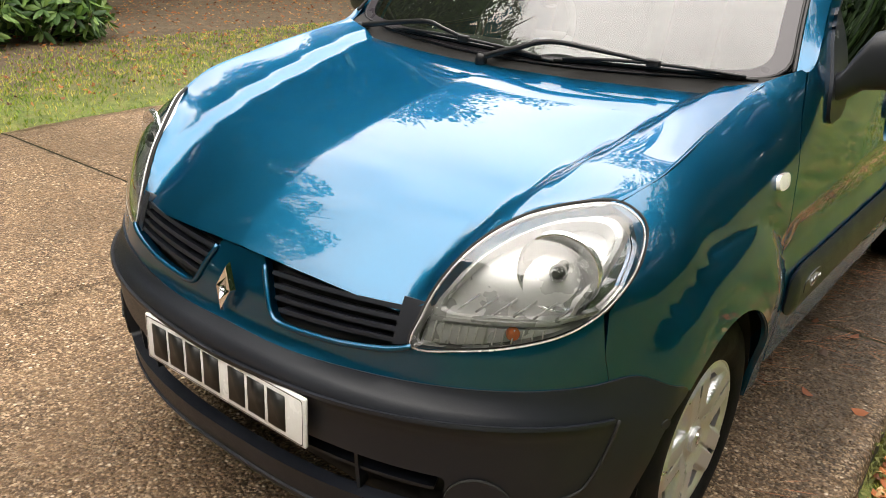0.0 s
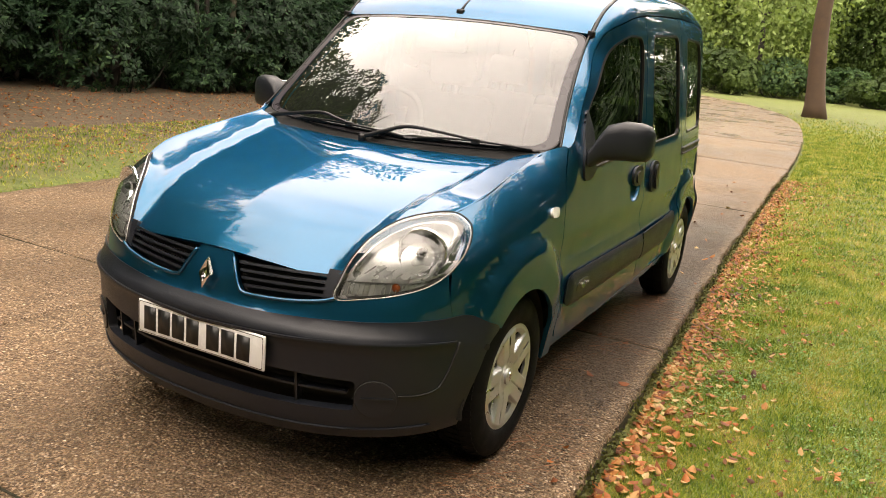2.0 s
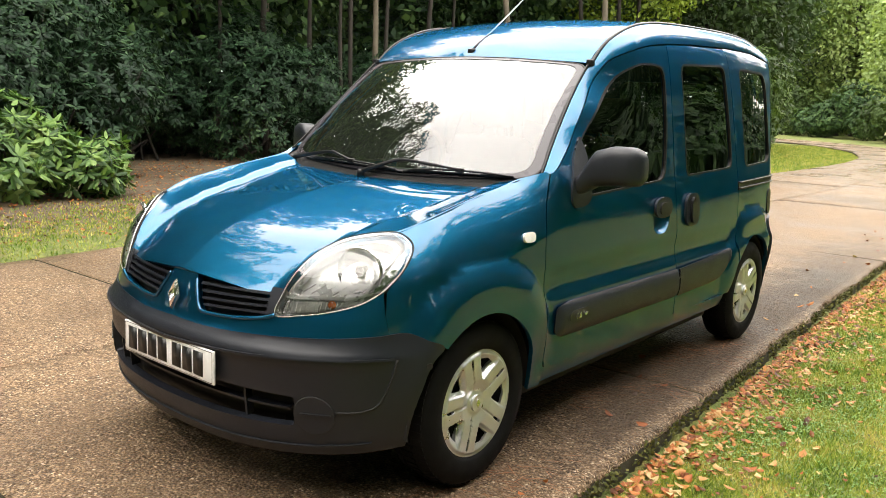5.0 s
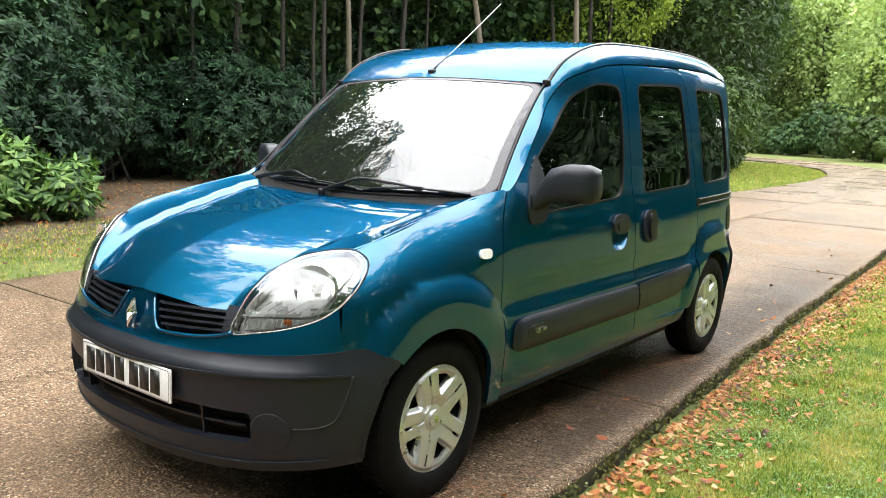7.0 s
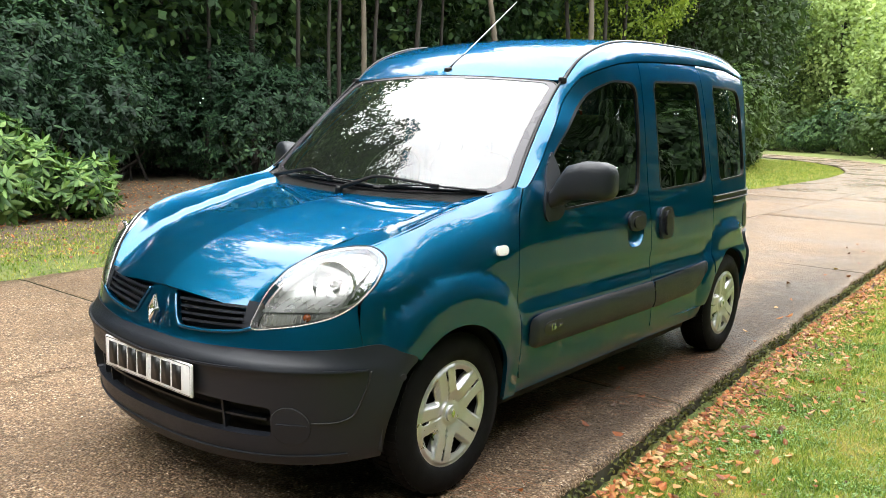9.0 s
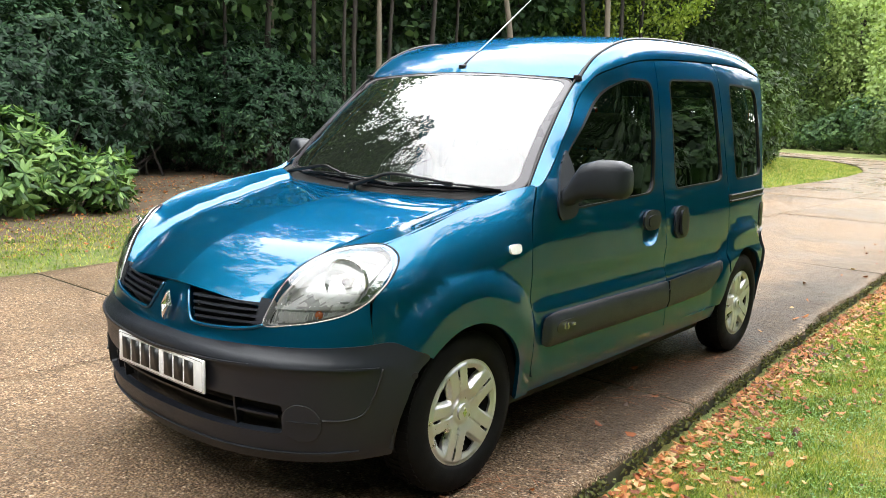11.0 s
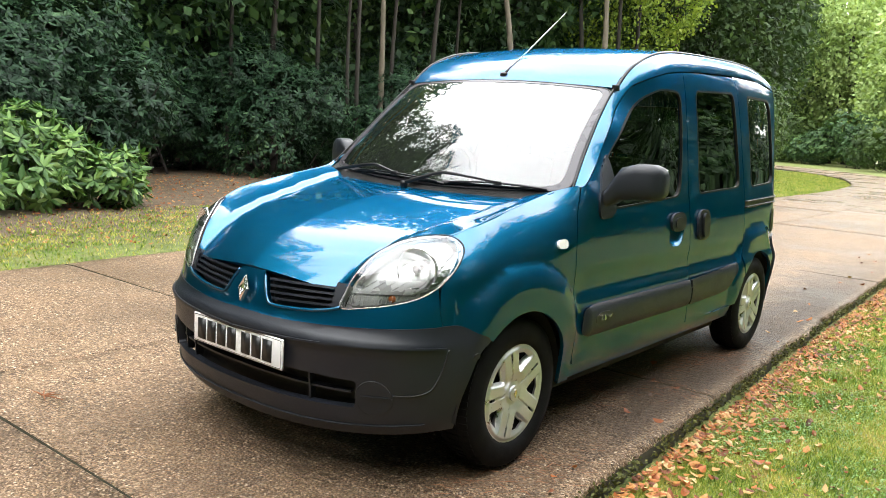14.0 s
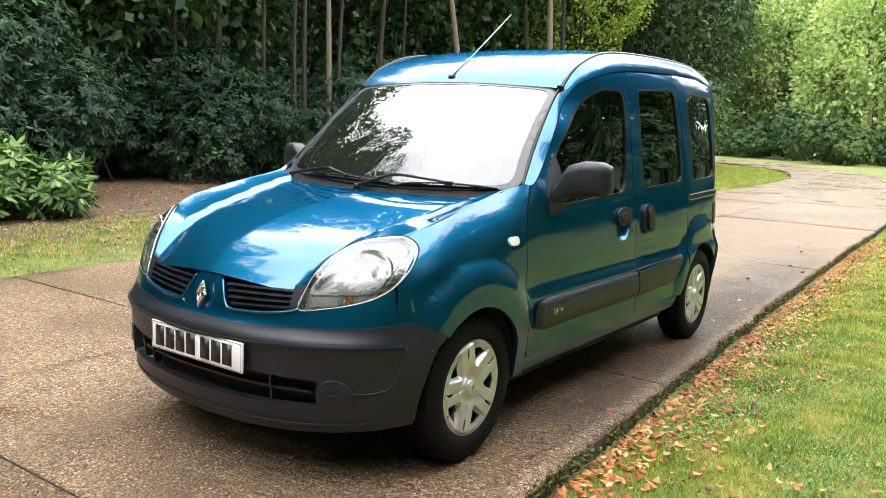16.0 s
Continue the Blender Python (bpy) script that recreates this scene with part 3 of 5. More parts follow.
stations = [0, 8, 16, 22, 28.85, 31.5, 36.4, 41.2, 46, 51, 56, 61, 67, 73, 79, rs[-1]]
for k, (a, b) in enumerate(zip(stations[:-1], stations[1:])):
    slab(a, b, k, .48, 1.0)
stations = [0, 8, 16, 22, 26.2, 30.6, 35.2, 40.0, 45, 51, 56, 61, 67, 73, 79, rs[-1]]
for k, (a, b) in enumerate(zip(stations[:-1], stations[1:])):
    slab(a, b, 40 + k, 0.0, .48)

# ---------------------------------------------------------------- leaves, blades, litter
def leaves(name, base, along, across, fold=.25, tip=.9):
    """Pointed leaves of two folded halves: foot, direction and half-width vectors."""
    up = np.cross(along, across)
    up /= np.maximum(np.linalg.norm(up, axis=1), 1e-9)[:, None]
    w = np.linalg.norm(across, axis=1)[:, None]
    n = len(base)
    V = np.empty((n, 6, 3))
    V[:, 0] = base
    V[:, 1] = base + along * .35 + across + up * w * fold
    V[:, 2] = base + along * .75 + across * .7 + up * w * fold * .5
    V[:, 3] = base + along - up * w * .25
    V[:, 4] = base + along * .75 - across * .7 + up * w * fold * .5
    V[:, 5] = base + along * .35 - across + up * w * fold
    o = np.arange(n)[:, None] * 6
    F = np.concatenate([o + (0, 1, 2, 3), o + (0, 3, 4, 5)])
    me = bpy.data.meshes.new(name)
    me.vertices.add(n * 6)
    me.vertices.foreach_set("co", V.ravel())
    me.loops.add(F.size)
    me.loops.foreach_set("vertex_index", F.ravel().astype(np.int32))
    me.polygons.add(len(F))
    me.polygons.foreach_set("loop_start", (np.arange(len(F)) * 4).astype(np.int32))
    me.update(calc_edges=True)
    return me


def leaflets(name, base, along, across, fold=.25):
    """Small leaves of two folded triangles."""
    up = np.cross(along, across)
    up /= np.maximum(np.linalg.norm(up, axis=1), 1e-9)[:, None]
    w = np.linalg.norm(across, axis=1)[:, None]
    n = len(base)
    V = np.stack([base, base + along * .5 + across + up * w * fold, base + along, base + along * .5 - across + up * w * fold], 1)
    o = np.arange(n)[:, None] * 4
    F = np.concatenate([o + (0, 1, 2), o + (0, 2, 3)])
    me = bpy.data.meshes.new(name)
    me.vertices.add(n * 4)
    me.vertices.foreach_set("co", V.ravel())
    me.loops.add(F.size)
    me.loops.foreach_set("vertex_index", F.ravel().astype(np.int32))
    me.polygons.add(len(F))
    me.polygons.foreach_set("loop_start", (np.arange(len(F)) * 3).astype(np.int32))
    me.update(calc_edges=True)
    return me


def rand_dirs(n, r):
    v = r.normal(size=(n, 3))
    return v / np.linalg.norm(v, axis=1)[:, None]


def perp(d, r):
    v = np.cross(d, rand_dirs(len(d), r))
    return v / np.maximum(np.linalg.norm(v, axis=1), 1e-9)[:, None]


def lawn(name, n, x0, x1, y0, y1, h, w, r):
    y = y0 + y1 * r.normal(size=n)
    x = np.interp(y, RIGHT[:, 1], RIGHT[:, 0]) + x0 + r.exponential(x1, n)
    d = np.stack([r.normal(0, .55, n), r.normal(0, .55, n), np.ones(n)], 1)
    d /= np.linalg.norm(d, axis=1)[:, None]
    far = 1 + np.clip(y, 0, 30) * .16
    hh = (h * (.4 + r.random(n)) * far ** .5)[:, None]
    base = np.stack([x, y, ground_z(x, y) - .004], 1)
    a, b = d * hh, perp(d, r) * (w * far)[:, None]
    V = np.stack([base - b, base + b, base + a + b * .3], 1).reshape(-1, 3)
    me = bpy.data.meshes.new(name)
    me.vertices.add(3 * n)
    me.vertices.foreach_set("co", V.ravel())
    me.loops.add(3 * n)
    me.loops.foreach_set("vertex_index", np.arange(3 * n, dtype=np.int32))
    me.polygons.add(n)
    me.polygons.foreach_set("loop_start", (np.arange(n) * 3).astype(np.int32))
    me.update(calc_edges=True)
    return me


me = lawn("grass", 240000, .045, 1.15, .6, 2.6, .026, .0024, rng)
tagged(part("grass", me, BLADE), "short green and yellowing mown grass beside the slab", "grass", kind="stuff")
me = lawn("grass", 90000, .045, 3.2, 10.0, 7.5, .026, .0035, rng)
tagged(part("grass", me, BLADE), "short green and yellowing mown grass", "grass", kind="stuff")
n = 60000
x = -3.98 - 3.0 * rng.random(n) ** 1.3
y = -4 + 16 * rng.random(n)
keep = np.sin(x * 2.3 + y * .9) + rng.normal(0, .8, n) > -.3
x, y = x[keep], y[keep]
n = len(x)
d = np.stack([rng.normal(0, .55, n), rng.normal(0, .55, n), np.ones(n)], 1)
d /= np.linalg.norm(d, axis=1)[:, None]
me = leaflets("grass", np.stack([x, y, ground_z(x, y) - .004], 1), d * .04, perp(d, rng) * .005, .1)
tagged(part("grass", me, BLADE), "thin worn grass strip beside the drive", "grass", kind="stuff")


# grass where the drive bends
n = 26000
y = 14 + 24 * rng.random(n)
x = np.interp(y, LEFT[:, 1], LEFT[:, 0]) - .03 - 4.0 * rng.random(n) ** 1.2
d = np.stack([rng.normal(0, .5, n), rng.normal(0, .5, n), np.ones(n)], 1)
d /= np.linalg.norm(d, axis=1)[:, None]
me = leaflets("grass", np.stack([x, y, ground_z(x, y) - .01], 1), d * (.05 + .06 * rng.random((n, 1))), perp(d, rng) * .012, .1)
tagged(part("grass", me, BLADE), "rough green grass inside the bend of the drive", "grass", kind="stuff")
# clover and moss cushions in the lawn
n = 52000
y = .4 + 2.4 * rng.normal(size=n)
x = np.interp(y, RIGHT[:, 1], RIGHT[:, 0]) + .08 + rng.exponential(1.1, n)
patchy = np.sin(x * 2.7 + 1.9 * np.sin(y * 1.3)) * np.sin(y * 2.1 + 1.4 * np.sin(x * 1.7)) + rng.normal(0, .28, n)
ok = patchy > .12
x, y = x[ok], y[ok]
n = len(x)
d = np.stack([rng.normal(0, 1, n), rng.normal(0, 1, n), .25 * rng.random(n)], 1)
d /= np.linalg.norm(d, axis=1)[:, None]
w = np.cross(d, (0, 0, 1.0))
z = ground_z(x, y) + .010 + .014 * rng.random(n)
size = (.007 + .006 * rng.random(n))[:, None]
CLOVER = leaf_mat("clover_leaf", (0, (.035, .10, .022)), (.5, (.085, .21, .045)), (.85, (.15, .29, .07)), (1, (.24, .36, .12)), rough=.5, through=.25, big=2.5, spec=.3)
tagged(part("clover", leaflets("clover", np.stack([x, y, z], 1), d * size, w * size * .5, .15), CLOVER), "low clover and moss cushions in the lawn", "clover", kind="stuff")


def litter(name, n, place, size, r, label):
    x, y, z = place(n)
    n = len(x)
    a = r.random(n) * 2 * math.pi
    tilt = r.normal(0, .3, n)
    d = np.stack([np.cos(a), np.sin(a), tilt], 1)
    s = size * (.55 + .8 * r.random(n))[:, None]
    side_v = np.cross(d, (0, 0, 1.0)) + np.stack([np.zeros(n), np.zeros(n), r.normal(0, .35, n)], 1)
    side_v /= np.linalg.norm(side_v, axis=1)[:, None]
    me = leaves(name, np.stack([x, y, z], 1) - d * s / 2, d * s, side_v * s * .34, .45)
    return tagged(part(name, me, LITTER), label, "leaves", kind="stuff")


def by_kerb(n):
    y = -2.5 + 13 * rng.random(n)
    x = np.interp(y, RIGHT[:, 1], RIGHT[:, 0]) + .035 + rng.exponential(.115, n)
    return x, y, ground_z(x, y) + .022


def on_lawn(n):
    y = -2.0 + 13 * rng.random(n) ** 1.2
    x = 1.15 + 4.2 * rng.random(n) ** 1.5
    k = np.sin(x * 3.9 + 1.0) * np.sin(y * 2.9) + rng.normal(0, .55, n) > .15
    return x[k], y[k], ground_z(x[k], y[k]) + .02


def on_drive(n):
    y = -2 + 12 * rng.random(n)
    x = np.interp(y, RIGHT[:, 1], RIGHT[:, 0]) - .04 - .5 * rng.random(n) ** 2
    return x, y, np.full(n, .008)


def on_soil(n):
    x, y = -4.6 - 7 * rng.random(n), -5 + 22 * rng.random(n)
    return x, y, ground_z(x, y) + .02


litter("fallen_leaves", 3900, by_kerb, .040, rng, "brown and orange fallen leaves banked along the slab edge")
litter("fallen_leaves", 9000, on_lawn, .026, rng, "scattered dry leaves on the lawn")
litter("fallen_leaves", 40, on_drive, .04, rng, "few fallen leaves lying on the drive")
litter("leaf_litter", 9000, on_soil, .04, rng, "dry brown leaf litter on bare soil")

# moss on the edge of the slabs
n = 4500
y = -2.2 + 13 * rng.random(n) ** 1.4
x = np.interp(y, RIGHT[:, 1], RIGHT[:, 0]) + .012 + np.abs(rng.normal(0, .012, n))
z = -.075 + .062 * rng.random(n)
keep = np.sin(y * 7.0) + .7 * np.sin(y * 17.0 + 1.0) + rng.normal(0, .7, n) > -.5
p = np.stack([x, y, z], 1)[keep]
d = rand_dirs(len(p), rng) + np.array((.6, 0, .5))
d /= np.linalg.norm(d, axis=1)[:, None]
MOSSLEAF = leaf_mat("moss", (0, (.035, .038, .012)), (.5, (.08, .09, .025)), (1, (.15, .15, .045)), rough=.8, through=.1, big=2)
me = leaflets("moss", p, d * .022, perp(d, rng) * .006, .2)
tagged(part("moss", me, MOSSLEAF), "dark green moss on the broken slab edge", "moss", kind="stuff")

# pine needles in drifts on the slab
n = 750
cl = np.stack([.5 + .45 * rng.random(16), -.6 + 3.6 * rng.random(16)], 1)
k = rng.integers(0, 16, n)
p = cl[k] + rng.normal(0, 1, (n, 2)) * (.08, .13)
ok = (p[:, 0] < np.interp(p[:, 1], RIGHT[:, 1], RIGHT[:, 0]) - .03)
p = p[ok]
a = rng.normal(.5, .6, len(p))
d = np.stack([np.cos(a), np.sin(a), rng.normal(0, .03, len(p))], 1) * (.06 + .05 * rng.random(len(p)))[:, None]
me = leaves("pine_needles", np.c_[p, np.full(len(p), .006)], d, np.cross(d, (0, 0, 1.0)) * .016, .1)
tagged(part("pine_needles", me, NEEDLE), "reddish dry pine needles in drifts on the concrete", "needles", kind="stuff")

# a dry twig on the drive
twig = thing("twig", "small dry brown pine twig lying on the concrete", "twig", at=(-1.04, -.93, .008))
for a, ln in ((.2, .13), (.75, .08), (-.35, .09), (1.25, .05), (2.6, .06), (3.4, .07)):
    end = np.array((ln * math.cos(a), ln * math.sin(a), .012))
    part("sprig", tube_mesh([(0, 0, .003), end * .5 + (0, 0, .004), end], [.004, .003, .0012], 5), NEEDLE, twig)

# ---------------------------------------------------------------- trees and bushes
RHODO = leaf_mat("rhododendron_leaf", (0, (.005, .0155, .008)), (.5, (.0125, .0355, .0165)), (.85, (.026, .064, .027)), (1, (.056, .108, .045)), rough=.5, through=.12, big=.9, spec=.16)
# the darkest stop paints shaded gaps among the bright leaves
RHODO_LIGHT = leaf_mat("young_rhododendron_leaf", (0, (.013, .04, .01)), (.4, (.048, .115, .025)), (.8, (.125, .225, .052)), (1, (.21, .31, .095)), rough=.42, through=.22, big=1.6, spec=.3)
WOODLEAF = leaf_mat("woodland_leaf", (0, (.011, .029, .012)), (.5, (.034, .076, .027)), (.85, (.065, .125, .041)), (1, (.11, .18, .06)), rough=.55, through=.3, big=.3, spec=.2)
MIDLEAF = leaf_mat("edge_of_wood_leaf", (0, (.017, .038, .009)), (.5, (.046, .088, .018)), (1, (.105, .165, .034)), rough=.55, through=.3, big=.5, spec=.2, island=.35, patch=.8)
# open-sky light and haze are painted into this pale leaf colour
FARLEAF = leaf_mat("haze_lit_far_leaf", (0, (.10, .155, .05)), (.5, (.22, .305, .105)), (1, (.36, .45, .19)), rough=.6, through=.4, big=.3, spec=.2, island=.3, patch=.8)
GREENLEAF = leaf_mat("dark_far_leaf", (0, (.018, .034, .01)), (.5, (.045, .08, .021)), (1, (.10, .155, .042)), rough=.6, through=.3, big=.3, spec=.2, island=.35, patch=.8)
# leaf colour raised to paint light falling between the trunks
UNDERLEAF = leaf_mat("lit_understorey_leaf", (0, (.042, .086, .036)), (.5, (.105, .182, .072)), (1, (.205, .30, .127)), rough=.55, through=.3, big=.5, spec=.2, island=.5, patch=.6)
LIMELEAF = leaf_mat("lime_green_leaf", (0, (.07, .12, .015)), (.5, (.17, .25, .035)), (1, (.30, .37, .07)), rough=.55, through=.4, big=.6, spec=.2, island=.5, patch=.5)
EDGELEAF = leaf_mat("leaning_tree_leaf", (0, (.010, .022, .008)), (.5, (.027, .053, .017)), (1, (.064, .106, .032)), rough=.55, through=.3, big=.45, spec=.2, island=.4, patch=.75)
BARK = worn("grey_brown_bark", (.012, .0095, .007), (.03, .0235, .0175), 5, (.8, .95), 1.0, 30)
BIRCH = worn("pale_birch_bark", (.065, .053, .036), (.15, .125, .088), 4, (.7, .85), .6, 22)
PINE = worn("red_pine_bark", (.06, .037, .025), (.13, .08, .052), 4, (.8, .95), 1.0, 24)


def whorls(centres, out, r, k=8, size=.11, wide=.2):
    """Rosettes of long leaves round each shoot tip."""
    n = len(centres)
    c = np.repeat(centres, k, 0)
    o = np.repeat(out, k, 0)
    a = np.cross(o, rand_dirs(n, r).repeat(k, 0))
    a /= np.maximum(np.linalg.norm(a, axis=1), 1e-9)[:, None]
    b = np.cross(o, a)
    ang = np.tile(np.arange(k) * 2 * math.pi / k, n) + r.normal(0, .25, n * k)
    rad = a * np.cos(ang)[:, None] + b * np.sin(ang)[:, None]
    d = rad + o * r.normal(.25, .3, n * k)[:, None] - np.array((0, 0, .2))
    d /= np.linalg.norm(d, axis=1)[:, None]
    s = size * (.65 + .6 * r.random(n * k))[:, None]
    w = np.cross(d, o)
    w /= np.maximum(np.linalg.norm(w, axis=1), 1e-9)[:, None]
    return c + d * .01, d * s, w * s * wide


def lumps(n, r, centre, radius, count=9):
    """Points near the skin of an uneven heap of lobes, with outward directions."""
    lobes = rand_dirs(count, r) * (.35 + .35 * r.random((count, 1)))
    size = .42 + .25 * r.random(count)
    k = r.integers(0, count, n * 2)
    d = rand_dirs(n * 2, r)
    p = lobes[k] + d * size[k][:, None] * (.72 + .34 * r.random((n * 2, 1)))
    deep = np.min(np.linalg.norm(p[:, None] - lobes[None], axis=2) / size[None], axis=1)
    order = np.argsort(-deep + r.random(n * 2) * .35)[:n]
    return centre + p[order] * radius, d[order]


def bush(x, y, rx, ry, h, seed, mat, n, k=8, size=.11, label="", group="rhododendrons", name="rhododendron", wide=.2):
    r = np.random.default_rng(seed)
    z = float(ground_z(x, y))
    b = thing(name, label, "bush", group, at=(x, y, z))
    c, o = lumps(n, r, np.array((0, 0, h * .5)), np.array((rx, ry, h * .52)), 11)
    ok = c[:, 2] > .04
    c, o = c[ok], o[ok]
    o = o * .8 + np.array((0, 0, .45))
    o /= np.linalg.norm(o, axis=1)[:, None]
    part("foliage", (leaves if mat in (RHODO, RHODO_LIGHT) else leaflets)("foliage", *whorls(c, o, r, k, size, wide)), mat, b)
    VV, FF = [], []
    for q in range(9):
        t = c[r.integers(0, len(c))]
        f = np.array((r.normal(0, rx * .15), r.normal(0, ry * .15), -.05))
        m = (f + t) / 2 + np.array((0, 0, -.1 * h))
        v, fc = tube(spline([f, m, t], 4), np.linspace(.03, .008, 9), 5)
        FF += [tuple(i + len(VV) for i in g) for g in fc]
        VV += list(v)
    tagged(part("branchwork", mesh_from("stems", VV, FF), BARK, b), kind="stuff")
    return b


def tree(x, y, h, rad, crown_z, crown_r, seed, bark, leafm, n, leaf=.16, lean=0.0, name="tree", label="", group="woodland trees", limbs=6, squash=.75, lobes=12, wide=.3):
    r = np.random.default_rng(seed)
    z = float(ground_z(x, y)) - .05
    o = thing(name, label, "tree", group, at=(x, y, z))
    a = r.random() * 6.28
    top = np.array((math.cos(a) * lean * h, math.sin(a) * lean * h, h))
    line = spline([(0, 0, 0), top * .3 + r.normal(0, .12, 3) * (1, 1, 0) * rad * 8, top * .65 + r.normal(0, .16, 3) * (1, 1, 0) * rad * 8, top], 6)
    rr = rad * (1 - .8 * np.linspace(0, 1, len(line)))
    rr[0], rr[1] = rad * 1.35, rad * 1.08
    part("trunk", tube_mesh(line, rr, 10), bark, o)
    for q in range(limbs):
        i = int(len(line) * (.35 + .55 * r.random()))
        i = min(i, len(line) - 2)
        d = rand_dirs(1, r)[0]
        d[2] = abs(d[2]) * .6 + .2
        ln = crown_r * (.5 + .5 * r.random())
        p0 = line[i]
        part("limb", tube_mesh(spline([p0, p0 + d * ln * .5 + (0, 0, .1), p0 + d * ln], 4), np.linspace(rr[i] * .5, .012, 9), 6), bark, o)
    c, out = lumps(n, r, np.array((top[0] * .8, top[1] * .8, crown_z)), np.array((crown_r, crown_r, crown_r * squash)), lobes)
    d = out * .5 + rand_dirs(n, r) * .8 - np.array((0, 0, .25))
    d /= np.linalg.norm(d, axis=1)[:, None]
    s = leaf * (.6 + .8 * r.random(n))[:, None]
    part("crown", leaflets("crown", c, d * s, perp(d, r) * s * wide, .2), leafm, o)
    return o


R = random.Random(5)
TRUNKS = [(-13.6, 6.0, 0.07, BARK, 0.02), (-13.7, 8.1, 0.07, BARK, 0.01), (-11.5, 7.6, 0.05, BARK, 0.02), (-11.3, 8.7, 0.08, BARK, 0.03), (-11.2, 9.8, 0.06, BARK, 0.015), (-10.6, 10.2, .05, BARK, .01), (-10.7, 10.5, .06, BARK, .02), (-10.6, 11.1, 0.085, BIRCH, 0.01), (-10.6, 11.45, 0.06, BARK, 0.015),
          (-10.7, 12.9, 0.08, BARK, 0.01), (-11.5, 14.8, 0.06, BARK, 0.03), (-10.1, 15.1, 0.11, BIRCH, 0.03), (-10.2, 19.4, 0.1, BARK, 0.02), (-9.0, 17.8, 0.12, BIRCH, 0.02), (-9.4, 19.8, 0.09, BARK, 0.03), (-9.4, 24.2, 0.07, PINE, 0.03)]
# the lighter bush nearest the drive
for k, (x, y, rx, h, n) in enumerate(((-7.5, 1.2, .78, 1.05, 200), (-7.6, 2.2, .62, 1.0, 140), (-7.3, 2.75, .5, .7, 85), (-8.0, .2, .9, 1.15, 240), (-8.2, 1.9, .8, 1.2, 170))):
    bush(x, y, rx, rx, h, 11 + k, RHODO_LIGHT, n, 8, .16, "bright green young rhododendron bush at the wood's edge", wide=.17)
# the dark wall of rhododendrons
spots = [(-9.6, -3.0), (-9.4, -.6), (-9.9, 1.4), (-9.8, 3.3), (-12.3, 6.0), (-11.3, 8.4), (-11.2, 10.4), (-10.8, 12.0), (-10.4, 14.4), (-10.0, 17.0), (-9.6, 20.0), (-8.9, 23.0),
         (-12.4, -2.0), (-12.2, 1.0), (-12.6, 4.2), (-13.2, 7.4), (-13.4, 10.8), (-13.0, 14.4), (-12.4, 18.5), (-11.8, 22.5)]
for k, (x, y) in enumerate(spots):
    front = k < 12
    h = (2.5 if front else 4.2) * (.85 + .35 * R.random())
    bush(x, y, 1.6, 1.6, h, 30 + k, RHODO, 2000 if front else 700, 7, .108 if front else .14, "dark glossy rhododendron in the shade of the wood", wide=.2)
# fresher bushes beside the bend
for k, (x, y, h) in enumerate(((-6.9, 21.0, 2.6), (-7.4, 25.0, 3.4), (-8.6, 29.0, 3.4))):
    bush(x, y, 1.5, 2.0, h, 70 + k, MIDLEAF, 2600, 6, .13, "fresh green bush beside the bend of the drive", wide=.3)

# trees of the wood
k = 0
for row, (x0, step) in enumerate(((-13.6, 2.6), (-16.5, 2.9), (-20.5, 3.4))):
    y = -12.0 + row
    while y < 34:
        x = x0 + R.uniform(-1.3, 1.3)
        kind = R.random()
        bark = BIRCH if kind < .1 else PINE if kind < .25 else BARK
        h = (12.8 + 2.8 * min(1, max(0, (y - 4) / 13)) + 2.5 * min(1, max(0, (2 - y) / 6))) * R.uniform(.9, 1.1)
        tree(x, y, h, R.uniform(.06, .12), h * .58, 2.6, 100 + k, bark, WOODLEAF, 6000 if row == 0 else 4500, .24 if row == 0 else .29, .04, label="tall slender woodland tree with a thin dark crown", squash=.40 * h / 2.6, limbs=4)
        y += step * R.uniform(.7, 1.3)
        k += 1
# evergreens that hang over the edge of the rhododendrons
for q, (x, y) in enumerate(((-11.5, -6.2), (-11.8, -3.8), (-11.6, -1.4), (-11.9, 1.0))):
    tree(x, y, 21.0 if y < -3 else 16.5, .16, 12.2 if y < -3 else 9.2, 3.0, 210 + q, BARK, WOODLEAF, 10000, .25, .02, label="dark evergreen overhanging the rhododendrons", group="overhanging trees", squash=2.75 if y < -3 else 2.1, limbs=4)
# slender trunks that stand in front of the wood
for q, (x, y, rad, bark, lean) in enumerate(TRUNKS):
    tree(x, y, 9.5, rad, 7.6, 1.7, 220 + q, bark, WOODLEAF, 900, .24, lean, label="slender bare-stemmed tree rising from the rhododendrons", squash=1.0, limbs=0)
# dense understorey behind the trunks
for q in range(17):
    x, y = -17.5 - 5 * (q % 2) + R.uniform(-1, 1), -11 + 2.9 * q
    tree(x, y, 7.5, .1, 3.9, 3.1, 250 + q, BARK, UNDERLEAF, 8500, .21, .02, label="dense holly under the tall trees, leaf colour brightened as if lit", group="understorey", squash=1.3, limbs=3)
# the wood goes on, dense and dark, behind
for q in range(15):
    x, y = -27.5 + R.uniform(-1, 1), -14 + 4.2 * q
    tree(x, y, 12, .12, 5.0, 3.6, 270 + q, BARK, WOODLEAF, 3200, .55, .02, label="dense dark tree deep in the wood", group="deep wood trees", squash=1.6, limbs=2)
